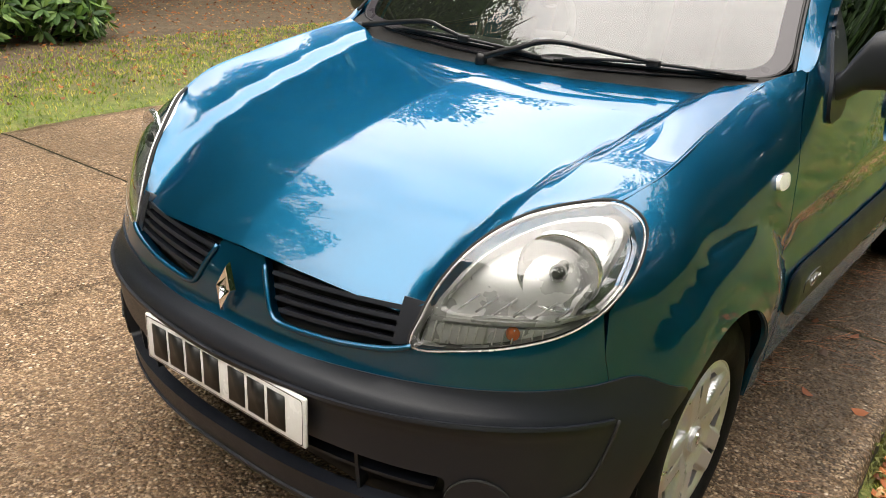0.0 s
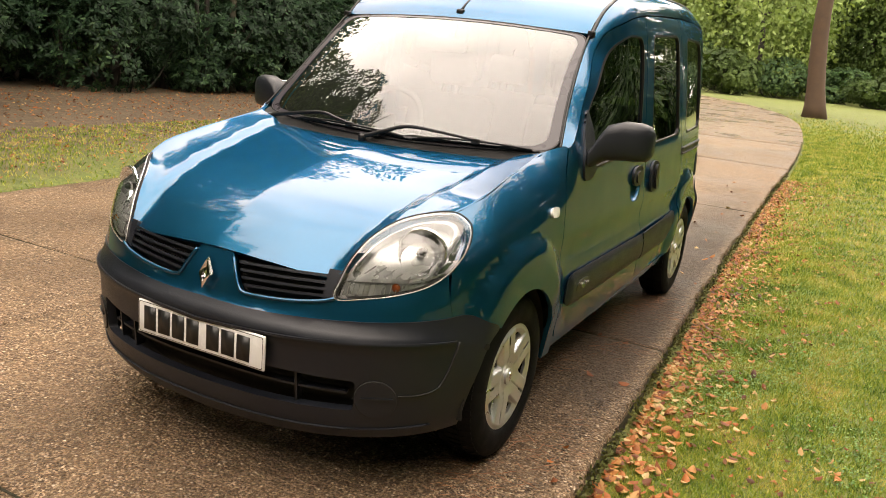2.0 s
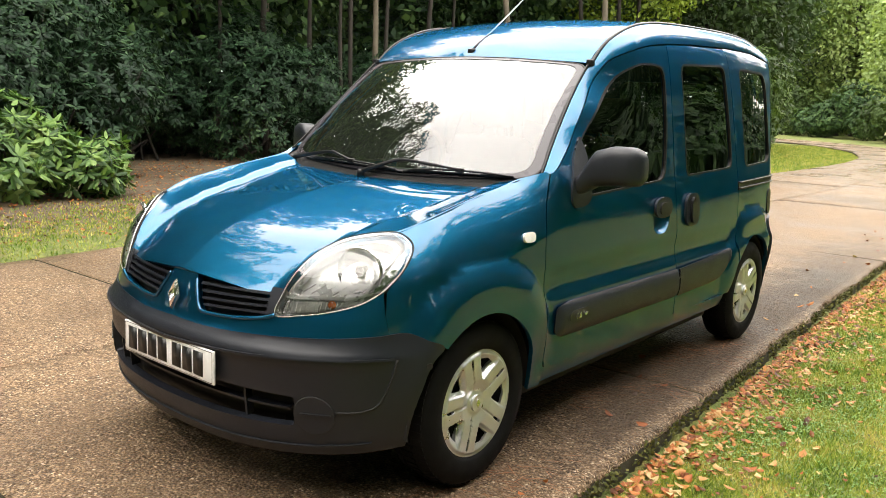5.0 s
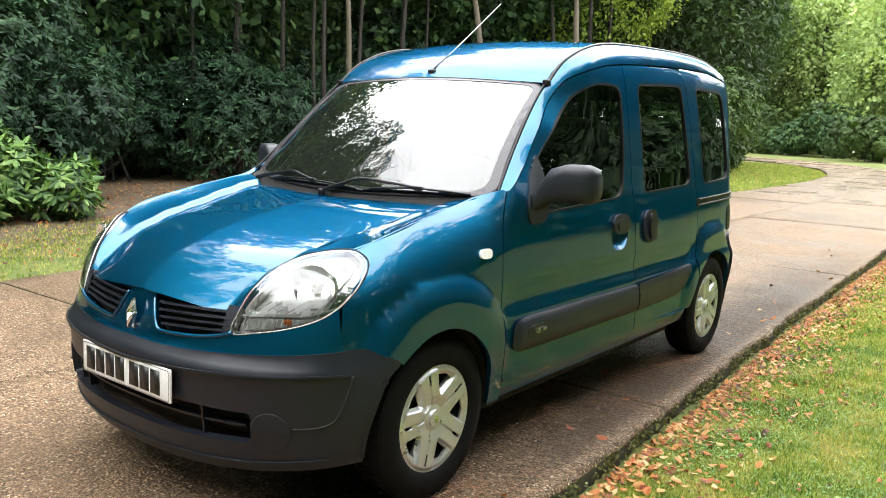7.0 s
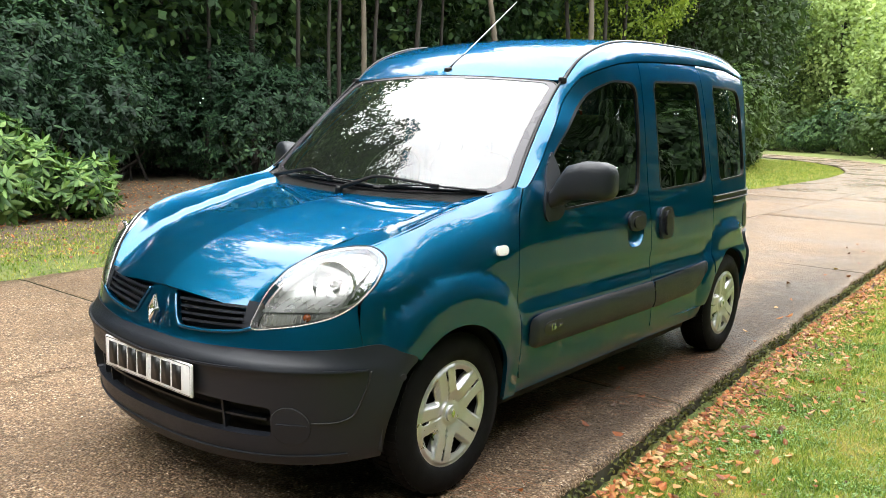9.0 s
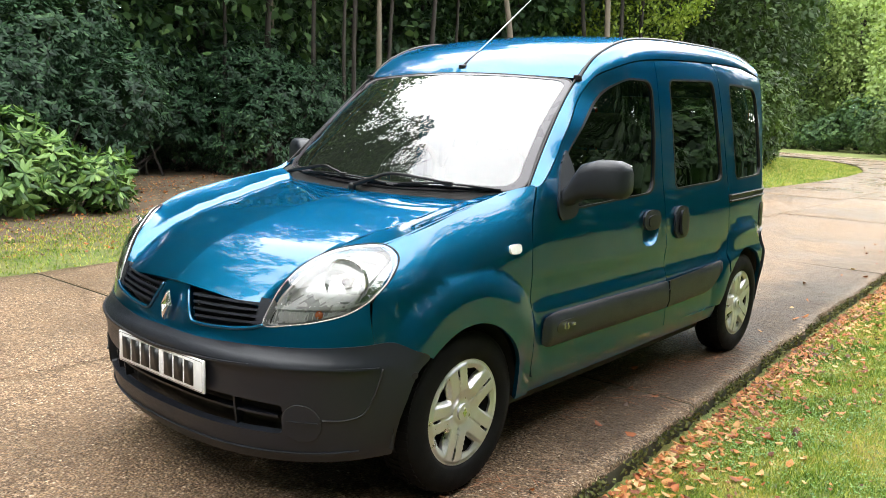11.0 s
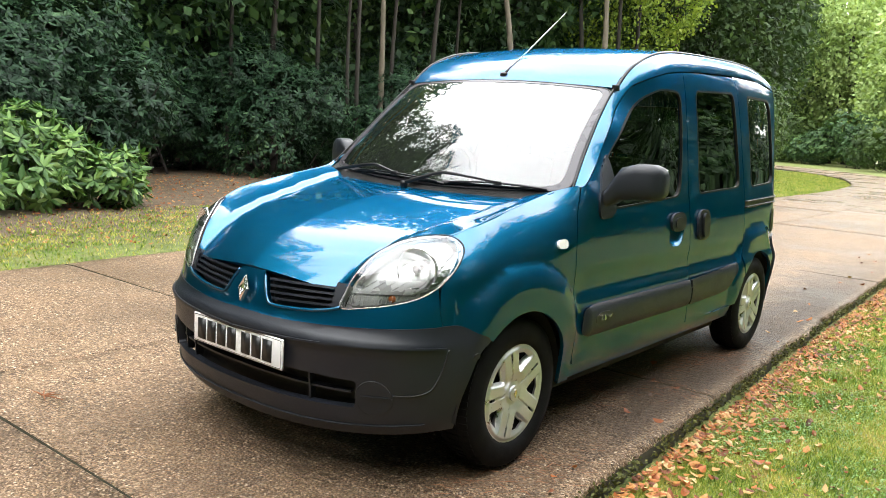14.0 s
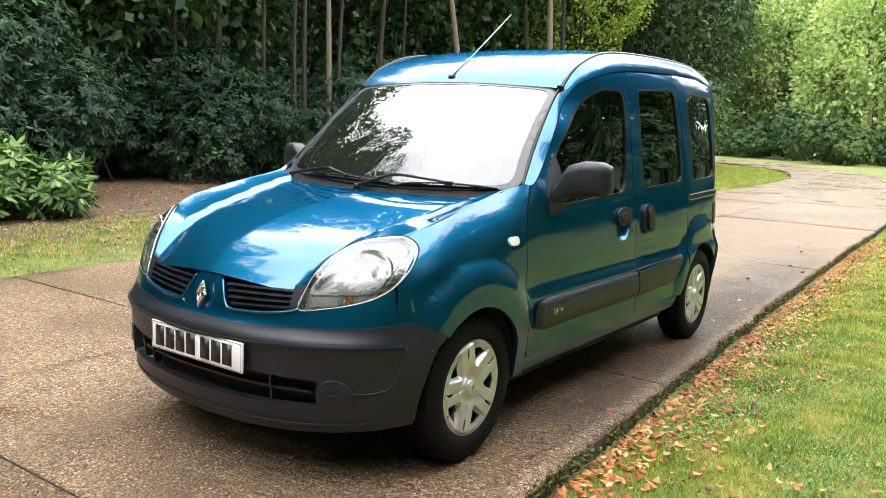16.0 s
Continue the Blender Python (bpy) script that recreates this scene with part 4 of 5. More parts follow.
# fresh trees that lean out of the wood above the bushes by the bend
tree(-9.6, 21.5, 9.5, .09, 5.9, 2.0, 290, BARK, LIMELEAF, 6500, .13, .02, label="young lime-green tree at the wood's edge", group="edge trees", limbs=4, squash=1.1)
for q, (x, y, h) in enumerate(((-9.3, 26.5, 12), (-9.8, 31.5, 13), (-11.5, 37.0, 14), (-14.5, 42.0, 14))):
    tree(x, y, h, .14, h * .48, 2.9, 294 + q, BARK, EDGELEAF, 11000, .22, .03, label="dense mid-green tree leaning over the bend of the drive", group="edge trees", squash=1.75, limbs=4, lobes=20)
# crowns that close the distance
for q in range(17):
    a = q / 18
    x, y = -34 + 52 * a + R.uniform(-2, 2), 61 - 6 * math.cos(a * 3) + R.uniform(-4, 4)
    y += 9 if x < -10 else 0
    h = R.uniform(11, 17)
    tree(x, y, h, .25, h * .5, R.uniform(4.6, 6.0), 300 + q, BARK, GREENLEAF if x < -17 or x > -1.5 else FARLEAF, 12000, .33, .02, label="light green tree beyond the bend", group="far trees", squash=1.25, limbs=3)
for q in range(10):
    x, y = -40 + 5.5 * q + R.uniform(-1, 1), 82 + R.uniform(-3, 3)
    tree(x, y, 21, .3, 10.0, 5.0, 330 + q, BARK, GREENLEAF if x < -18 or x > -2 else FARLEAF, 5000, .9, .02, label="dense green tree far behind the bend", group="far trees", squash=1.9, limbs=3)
for q in range(12):
    x, y = -26 + 40 * q / 13 + R.uniform(-1, 1), 53 + R.uniform(-1.5, 1.5) + 3 * math.sin(q)
    y += 7 if x < -9 else 0
    bush(x, y, 2.4, 2.0, R.uniform(2.2, 4.0), 400 + q, WOODLEAF if q % 3 else GREENLEAF, 1300, 6, .17, "dark undergrowth below the far trees", "far bushes", "bush", .35)
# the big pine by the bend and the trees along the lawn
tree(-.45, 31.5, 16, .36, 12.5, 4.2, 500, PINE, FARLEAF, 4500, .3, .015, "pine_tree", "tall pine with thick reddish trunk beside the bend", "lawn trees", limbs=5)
for q in range(13):
    x, y = 10.5 + R.uniform(-.8, 2), -13 + 3.6 * q
    h = R.uniform(13, 16)
    tree(x, y, h, .2, h * .5, R.uniform(3.6, 4.4), 520 + q, BARK, WOODLEAF, 6500, .36, .03, label="broad tree at the far side of the lawn", group="lawn trees", squash=1.6, limbs=4)
for q in range(10):
    x = -16 + 3.4 * q + R.uniform(-1, 1)
    y = -14 + R.uniform(-2, 1)
    h = R.uniform(11, 14)
    tree(x, y, h, .2, h * .5, R.uniform(3.2, 4.0), 560 + q, BARK, WOODLEAF, 6000, .6, .03, label="broad tree behind the drive", group="trees behind the drive", squash=1.6, limbs=4)
# unseen low cover beyond lawn and drive, added to block sky in car reflections
for q in range(22):
    x, y = (8.6, -10 + 4 * q) if q < 12 else (-16 + 3.4 * (q - 12), -18)
    bush(x, y, 2.6, 2.6, 3.6, 600 + q, WOODLEAF, 1300, 6, .26, "unseen dark undergrowth added along the wood's edge to fill reflections", "edge bushes", "bush", .35)
# second unseen ring, added against sky gaps mirrored in the wing
for q in range(10):
    bush(12.6, -17 + 3.6 * q, 2.4, 2.4, 5.0, 640 + q, WOODLEAF, 1100, 6, .36, "unseen dark undergrowth added along the wood's edge to fill reflections", "edge bushes", "bush", .35)

# ---------------------------------------------------------------- the car
car = thing("car", "teal-blue metallic small passenger van parked on the concrete drive", "car")


def on_side(y, z):
    return np.stack([side(y, z), y + 0 * z, z + 0 * y], -1)


def on_bonnet(x, y):
    return np.stack([x + 0 * y, y + 0 * x, bonnet_z(x, y)], -1)


def on_roof(x, y):
    return np.stack([x + 0 * y, y + 0 * x, roof_z(x, y)], -1)


def wrap(pts):
    """Outline points (x, z) on the front wrap as (phi, z)."""
    return np.array([(math.copysign(phi_x(abs(x), z), x), z) for x, z in pts])


def arc(yc, a0, a1, r=.335, n=24):
    """Points on a wheel arch, angles in degrees from the rear."""
    return [(yc + r * math.cos(radians(a)), .29 + r * math.sin(radians(a))) for a in np.linspace(a0, a1, n)]


LAMP = [(.437, .643), (.441, .70), (.456, .76), (.486, .821), (.53, .866), (.585, .889), (.645, .895), (.69, .873), (.713, .84),
        (.722, .79), (.704, .737), (.662, .696), (.596, .670), (.52, .653)]
LIP = [(.397, .629), (.30, .614), (.2, .607), (.14, .607), (.118, .622), (.10, .655), (.075, .70), (.066, .713)]
BUMP_TOP = [(0, .567), (.173, .566), (.347, .575), (.498, .584), (.629, .593), (.72, .602)]

# bonnet
edge = [(0, -.637), (.05, -.636), (.15, -.629), (.25, -.617), (.34, -.602), (.40, -.588), (.447, -.572), (.458, -.55), (.484, -.503), (.526, -.443), (.586, -.375),
        (.643, -.312), (.669, -.25), (.684, -.186), (.685, -.1), (.680, .017), (.678, .1), (.670, .245), (.674, .34), (.66, .348), (.60, .335), (.4, .288), (.2, .25), (0, .237)]
right = spline(edge, 5)
part("bonnet", panel(np.concatenate([right, right[::-1][1:-1] * (-1, 1)]), [], on_bonnet, .022, .018, core=np.array((0, .6, .3))), PAINT, car)

# painted nose panel under the lamps, with the badge shield
lower = LAMP[10:] + [LAMP[0]]
top_line = np.concatenate([spline(lower, 4), spline(LIP, 4)])
bot_line = spline(BUMP_TOP, 4)
half = np.concatenate([bot_line[:-1], [(float(side(-.4055, .602)), .602), (float(side(-.4125, .66)), .66)], top_line])
outer = np.concatenate([half, half[::-1][:-1] * (-1, 1)])
part("front_panel", panel(wrap(outer), [], nose, .018, .02, scale=(.7, 1)), PAINT, car)

# grilles: backing, slats and the plain corner pieces
for s in (1, -1):
    g = thing("grille", "black grille insert with horizontal slats", "", "")
    g.parent = car
    hole = [(.07, .712), (.4, .728), (.445, .722), (.438, .64), (.397, .625), (.2, .60), (.13, .60), (.10, .65)]
    part("backing", panel(wrap([(x * s, z) for x, z in hole]), [], nose, .03, 0, lift=-.035, scale=(.7, 1)), DARK, g)
    for k in range(4):
        q = k / 3
        z0, z1 = .628 + q * .064, .646 + q * .058
        x0 = (.13, .115, .105, .092)[k]
        xs = np.linspace(x0, .398, 12)
        zs = np.linspace(z0, z1, 12)
        loop = [(x * s, z + .0042) for x, z in zip(xs, zs)] + [(x * s, z - .0042) for x, z in zip(xs[::-1], zs[::-1])]
        part("slat", panel(wrap(loop), [], nose, .03, .028, lift=-.006, scale=(.7, 1)), PLASTIC, g)
    block = [(.398, .638), (.398, .724), (.447, .722), (.437, .70), (.432, .648)]
    part("corner_piece", panel(wrap([(x * s, z) for x, z in block]), [], nose, .02, .03, lift=-.003, scale=(.7, 1)), PLASTIC, g)

    lipw = spline([(.437, .643)] + LIP[:-1], 4)
    part("painted_lip", tube_mesh([nose(phi_x(x, z), z) * (s, 1, 1) + (0, -.002, .001) for x, z in lipw], .0065, 8), PAINT, car)

# badge: a plain chrome lozenge on the shield
bm = bmesh.new()
for k, (w, d) in enumerate(((1.0, 0), (.86, .012), (.42, .012), (.36, .002))):
    for x, z in ((0, .052), (.026, 0), (0, -.052), (-.026, 0)):
        bm.verts.new((x * w, -.672 - d - (z * -.18), .642 + z * w))
bm.verts.ensure_lookup_table()
for k in range(3):
    for j in range(4):
        bm.faces.new([bm.verts[k * 4 + j], bm.verts[k * 4 + (j + 1) % 4], bm.verts[k * 4 + 4 + (j + 1) % 4], bm.verts[k * 4 + 4 + j]])
bm.faces.new([bm.verts[12 + j] for j in range(4)])
bmesh.ops.recalc_face_normals(bm, faces=list(bm.faces))
part("badge", bm, CHROME, car, "plain chrome lozenge badge")
well = [(0, .694), (.024, .668), (.027, .634), (.012, .60), (-.012, .60), (-.027, .634), (-.024, .668)]
part("badge_recess", panel(wrap(well), [], nose, .012, 0, lift=.0025, scale=(.7, 1)), PAINT, car)

# front bumper with the intake opening
low = [(0, .178), (.2, .186), (.4, .20), (.55, .212), (.66, .222), (.735, .232)]
yz = [(-.335, .232), (-.335, .36), (-.295, .50), (-.243, .55), (-.30, .58), (-.355, .607), (-.42, .603)]
corner = np.array([(phi_y(y, z), z) for y, z in spline(yz, 4)])
half = np.concatenate([wrap(spline(low, 4)), corner, wrap(spline(BUMP_TOP, 4)[::-1])])
outer = np.concatenate([half, (half * (-1, 1))[::-1][1:-1]])
intake = np.array(rounded(list(spline([(-.52, .308), (-.26, .298), (0, .294), (.26, .298), (.52, .308)], 4)) + [(.527, .405), (.30, .408), (-.30, .408), (-.527, .43)], .015))
part("front_bumper", panel(outer, [wrap(intake)], nose, .02, .03, lift=.004, scale=(.7, 1)), PLASTIC, car,
     "unpainted dark grey grained plastic front bumper")
part("intake_backing", panel(wrap(intake * (1.02, 1)), [], nose, .04, 0, lift=-.06, scale=(.7, 1)), DARK, car)
for zc in (.352,):
    xs = np.linspace(-.50, .50, 25)
    loop = [(x, zc + .004) for x in xs] + [(x, zc - .004) for x in xs[::-1]]
    part("intake_slat", panel(wrap(loop), [], nose, .04, .03, lift=-.02, scale=(.7, 1)), PLASTIC, car)
for xc in (-.44, -.345, .345):
    part("intake_post", panel(wrap([(xc - .004, .30), (xc + .004, .30), (xc + .004, .405), (xc - .004, .405)]), [], nose, .04, .03, lift=-.014, scale=(.7, 1)), PLASTIC, car)
# raised moulding along the bumper and the lower lip
for s in (1, -1):
    seam = [(0, .512), (.28, .522), (.51, .531), (.64, .534), (.745, .533)]
    a = spline(seam, 5)
    b = [(x, z - .006) for x, z in a]
    loop = wrap([(x * s, z) for x, z in np.concatenate([a, b[::-1]])])
    part("bumper_ridge", panel(loop, [], nose, .02, .014, lift=.011, scale=(.7, 1)), PLASTIC, car)
    cut = spline([(.752, .528), (.743, .468), (.73, .413), (.715, .380), (.683, .365), (.633, .363)], 4)
    part("bumper_seam", tube_mesh([nose(phi_x(x, z), z) * (s, 1, 1) + (.0035 * s, -.0045, 0) for x, z in cut], .0036, 6), DARK, car)
    disc = [(s * (.578 + .052 * math.cos(a)), .350 + .060 * math.sin(a)) for a in np.linspace(0, 2 * math.pi, 25)[:-1]]
    part("fog_lamp_blank", panel(wrap(disc), [], nose, .015, .012, lift=.010, scale=(.7, 1)), PLASTIC, car)
    part("blank_gap", tube_mesh([nose(phi_x(abs(x), z), z) * (s, 1, 1) + (.003 * s, -.006, 0) for x, z in disc + disc[:1]], .0035, 6), DARK, car)
    bar = [(s * x, z) for x, z in rounded([(.542, .352), (.622, .352), (.622, .359), (.542, .359)], .004)]
    part("blank_rib", panel(wrap(bar), [], nose, .015, .01, lift=.015, scale=(.7, 1)), PLASTIC, car)
    hole = [(phi_y(-.302 + .011 * math.cos(a), .5 + .011 * math.sin(a)) * s, .5 + .011 * math.sin(a)) for a in np.linspace(0, 2 * math.pi, 13)[:-1]]
    part("bumper_fixing", panel(hole, [], nose, .01, .004, lift=.006, scale=(.7, 1)), DARK, car)
lip = [(x, z) for x, z in spline([(-.70, .262), (-.5, .245), (-.25, .232), (0, .228), (.25, .232), (.5, .245), (.70, .262)], 5)]
loop = lip + [(x, z - .008) for x, z in lip[::-1]]
part("bumper_lip", panel(wrap(loop), [], nose, .02, .012, lift=.010, scale=(.7, 1)), PLASTIC, car)

# number plate: plain bars stand for the lettering
plate = part("number_plate", box_bm(-.249, .273, -.716, -.706, .4, .511, .004), PLATE, car, "white front number plate with black bars")
xs, x = [], -.220
for k in range(7):
    xs.append(x)
    x += .061 + (.022 if k == 3 else 0)
for x in xs:
    part("bar", box_bm(x, x + .05, -.7180, -.7158, .416, .495, 0), INK, plate)
ring = rounded([(-.244, .404), (.268, .404), (.268, .507), (-.244, .507)], .008)


def on_plate(x, z):
    return np.stack([x + 0 * z, -.7165 + 0 * x, z + 0 * x], -1)


part("border", panel(ring, [np.stack([(ring[:, 0] - .012) * .9925 + .012, (ring[:, 1] - .4555) * .96 + .4555], 1)], on_plate, .05, 0), INK, plate)

# headlamps
for s in (1, -1):
    def nose_s(u, v, s=s):
        p = nose(u, v)
        p[..., 0] *= s
        return p

    lamp = thing("headlamp", "clear almond-shaped headlamp with bright reflector", "")
    lamp.parent = car
    out = spline(LAMP, 5, True)
    mid = out.mean(0)
    inn = mid + (out - mid) * .982
    part("lens", panel(wrap(out), [], nose_s, .02, .004, lift=.003, scale=(.7, 1)), LENS_GLASS, lamp, "clear plastic lens")
    part("housing", panel(wrap(out), [], nose_s, .03, 0, lift=-.05, scale=(.7, 1)), LAMPGREY, lamp)
    part("bezel", panel(wrap(out), [wrap(inn)], nose_s, .02, .07, lift=-.004, scale=(.7, 1)), LAMPGREY, lamp)
    edge_l = np.array([nose_s(phi_x(x, z), z) for x, z in out])
    part("rim", tube_mesh(np.concatenate([edge_l, edge_l[:1]]) + np.array((.001 * s, -.001, 0)), .0022, 6), LAMPGREY, lamp)
    big_o = mid + (out - mid) * 1.018
    edge_l = np.array([nose_s(phi_x(x, z), z) for x, z in big_o])
    part("gap", tube_mesh(np.concatenate([edge_l, edge_l[:1]]) + np.array((-.002 * s, .004, 0)), .0042, 6), DARK, lamp)
    rim = [(.455, .704), (.55, .709), (.64, .715), (.70, .738), (.70, .731), (.64, .708), (.55, .702), (.455, .697)]
    part("divider", panel(wrap(rim), [], nose_s, .02, .05, lift=-.006, scale=(.7, 1)), LAMPGREY, lamp)
    # satin surround of the upper chamber
    ch_o = spline([(.458, .706), (.474, .765), (.508, .824), (.556, .864), (.61, .882), (.66, .878), (.688, .85), (.69, .80), (.676, .745), (.66, .716), (.56, .708)], 4, True)
    cm = ch_o.mean(0)
    ch_i = cm + (ch_o - cm) * (.93, .92)
    part("chamber_surround", panel(wrap(ch_o), [wrap(ch_i)], nose_s, .015, .045, lift=-.012, scale=(.7, 1)), LAMPGREY, lamp)
    # main and side bowls
    for (cx, cz), r0, (kx, kz), (ax_x, ax_y), deep in (((.618, .788), .070, (1.0, .98), (.30, -.95), .030),):
        c = nose_s(phi_x(cx, cz), cz) + np.array((0, deep, 0))
        V, F = lathe([(-.055 * (1 - (r / r0)**2), r) for r in np.linspace(.010, r0, 12)] + [(.004, r0 * 1.05), (-.01, r0 * 1.10)], 40)
        V = np.array(V)
        ax = np.array((ax_x * s, ax_y, .05))
        ax /= np.linalg.norm(ax)
        e1 = np.cross((0, 0, 1), ax)
        e1 /= np.linalg.norm(e1)
        e2 = np.cross(ax, e1)
        bowl = part("reflector_bowl", mesh_from("bowl", c + V[:, :1] * ax + V[:, 1:2] * e1 * kx + V[:, 2:3] * e2 * kz, F), REFLECTOR, lamp)
        V, F = lathe([(-.05, .001), (-.05, .011), (-.005, .012), (.006, .010), (.012, .006), (.014, .001)], 16)
        V = np.array(V) * (1, r0 / .07, r0 / .07)
        part("bulb", mesh_from("bulb", c + V[:, :1] * ax + V[:, 1:2] * e1 + V[:, 2:3] * e2, F), TRIM, bowl)
        V, F = lathe([(-.012, .014), (-.006, .0165), (-.002, .0165), (-.004, .013)], 20)
        V = np.array(V) * (1, r0 / .07, r0 / .07)
        part("bulb_collar", mesh_from("collar", c + V[:, :1] * ax + V[:, 1:2] * e1 + V[:, 2:3] * e2, F), LAMPGREY, bowl)
    ret = [(.694, .86), (.712, .838), (.7195, .79), (.704, .745), (.682, .722), (.688, .765), (.698, .81)]
    part("outer_return", panel(wrap(ret), [], nose_s, .012, .01, lift=-.018, scale=(.7, 1)), CHROME, lamp, "mirror-bright outer return")
    # ribbed shelf below the bowls
    for k in range(6):
        xa = .49 + .03 * k
        pts = [nose_s(phi_x(xa + .01 * q, .715 + .012 * q), .715 + .012 * q) + np.array((0, .016 + .01 * q, 0)) for q in (0, 1, 2)]
        part("shelf_rib", tube_mesh(pts, .0022, 5), LAMPGREY, lamp)
    low_band = [(.45, .655), (.455, .69), (.55, .696), (.64, .702), (.67, .708), (.65, .696), (.58, .674), (.51, .659)]
    ind = part("indicator", panel(wrap(low_band), [], nose_s, .012, .01, lift=-.016, scale=(.7, 1)), LAMPGREY, lamp, "bright indicator reflector")
    for xr in np.arange(.465, .64, .014):
        zt, zb = .694 + .006 * (xr - .46) / .18, .657 + .034 * ((xr - .45) / .2) ** 2
        pts = [nose_s(phi_x(xr, z), z) + np.array((0, .006, 0)) for z in np.linspace(zb, zt, 4)]
        part("rib", tube_mesh(pts, .0016, 5), REPEATER, ind)
    c = nose_s(phi_x(.585, .687), .687) + np.array((0, .018, 0))
    bm = bmesh.new()
    bmesh.ops.create_uvsphere(bm, u_segments=12, v_segments=8, radius=.013, matrix=Matrix.Translation(c))
    part("indicator_bulb", bm, AMBER, ind)

# windscreen, black edge band, seals, cowl
so = rounded([(-1, 0), (1, 0), (1, 1), (-1, 1)], .10)
si = rounded([(-.94, .03), (.94, .03), (.95, .975), (-.95, .975)], .10)
cen = np.array((0, 1.2, .6))
ws = part("windscreen", panel(so, [], screen, .03, .006, scale=(.66, .67), core=cen), SCREEN_GLASS, car, "clear raked windscreen")
part("glass_band", panel(so * (.995, .99) + (0, .005), [si], screen, .03, 0, lift=.002, scale=(.66, .67), core=cen), BAND, ws)
loop = densify(so, .05)
pts = screen(loop[:, 0], loop[:, 1])
part("seal", tube_mesh(np.concatenate([pts, pts[:1]]), .0045, 6), TRIM, ws)
us = np.linspace(-1, 1, 41)


def cowl(u, v):
    f = np.stack([.675 * u, .24 + .105 * np.abs(u) ** 1.7, bonnet_z(.675 * u, .24 + .105 * np.abs(u) ** 1.7) - .012], -1)
    b = screen(u, 0 * u + .03)
    v = np.asarray(v)[..., None]
    return f * (1 - v) + b * v - np.array((0, 0, .006))


part("cowl_panel", grid_mesh(cowl, us, np.linspace(0, 1, 6), core=np.array((0, .8, 0))), DARK, car, "dark plastic scuttle panel")

# wipers
def wiper(blade_uv, mid_uv, arm_uv, pivot_uv, parent):
    """Arm from the scuttle to the middle of a framed blade."""
    w = new("wiper")
    w.parent = parent
    tagged(w, "black wiper arm and blade")
    n = surf_normals(screen, np.array([mid_uv]), screen(np.array([mid_uv[0]]), np.array([mid_uv[1]])), core=cen)[0]

    def at(uv, h):
        return screen(np.array([uv[0]]), np.array([uv[1]]))[0] + n * h

    (ua, va), (ub, vb) = blade_uv
    f = np.linspace(0, 1, 20)
    bow = .02 * 4 * f * (1 - f)
    bl = screen(ua + (ub - ua) * f, va + (vb - va) * f + bow - .012)
    part("rubber", tube_mesh(bl + n * .004, .0045, 4), RUBBER, w)
    part("blade", tube_mesh(bl + n * .010, .0045, 6), TRIM, w)
    lift = (.013 + .016 * (4 * f * (1 - f)) ** .7)[:, None]
    part("bridge", tube_mesh(bl[1:-1] + n * lift[1:-1], np.linspace(.0045, .0045, 18), 6), TRIM, w)
    for a, b in ((1, 6), (13, 18)):
        mm = (bl[a] + bl[b]) / 2
        part("yoke", tube_mesh([bl[a] + n * .011, mm + n * .022, bl[b] + n * .011], .0035, 6), TRIM, w)
    mid = bl[10] + n * .034
    part("clip", curved_box(mid - n * .004, .018, .008, .009), TRIM, w)
    piv = at(pivot_uv, .022)
    arm = spline([piv, (piv + at(arm_uv, .034)) / 2 + n * .004, at(arm_uv, .034), (at(arm_uv, .036) + mid) / 2 + n * .004, mid], 6)
    part("arm", tube_mesh(arm, np.linspace(.0105, .0045, len(arm)), 6), TRIM, w)
    V, F = lathe([(-.02, .001), (-.02, .017), (.004, .016), (.009, .011), (.010, .001)], 16)
    part("pivot", mesh_from("pivot", np.array([(y, z, x) for x, y, z in V]) + piv, F), TRIM, w)


def curved_box(c, a, b, h):
    """A small rounded block."""
    return box_bm(c[0] - a, c[0] + a, c[1] - b, c[1] + b, c[2] - h, c[2] + h, .004)


wiper(((.21, .022), (.91, -.006)), (.55, .05), (.175, .06), (-.09, -.03), car)
wiper(((-.66, .012), (.21, .018)), (-.225, .055), (-.45, .055), (-.875, -.05), car)

# roof, headlining, pillars
front = [(x, .845 + .045 * (x / .6)**2) for x in np.linspace(-.604, .604, 25)]
back = [(x, 3.04 - .03 * (x / .6)**2) for x in np.linspace(.604, -.604, 25)]
part("roof", panel(front + back, [], on_roof, .05, .012, core=np.array((0, 1.8, .5))), PAINT, car)
part("headlining", panel([(x * .97, y + .03) for x, y in front] + [(x * .97, y - .03) for x, y in back], [], on_roof, .08, 0, lift=-.035, core=np.array((0, 1.8, .5))), CLOTH, car)
C1 = spline([(.460, 1.063), (.603, 1.166), (.718, 1.290), (.878, 1.433), (1.026, 1.532), (1.4, 1.607), (2.14, 1.646), (2.6, 1.648), (2.95, 1.607), (3.1, 1.53)], 8)
C2 = spline([(.712, .425, 1.052), (.669, .575, 1.197), (.633, .745, 1.362), (.615, .888, 1.487), (.611, 1.066, 1.612), (.610, 1.40, 1.700), (.610, 2.1, 1.7315), (.606, 2.6, 1.727),
             (.595, 2.95, 1.676), (.585, 3.05, 1.637)], 8)
K1 = np.stack([side(C1[:, 0], C1[:, 1]), C1[:, 0], C1[:, 1]], 1)
NL = len(K1) - 1


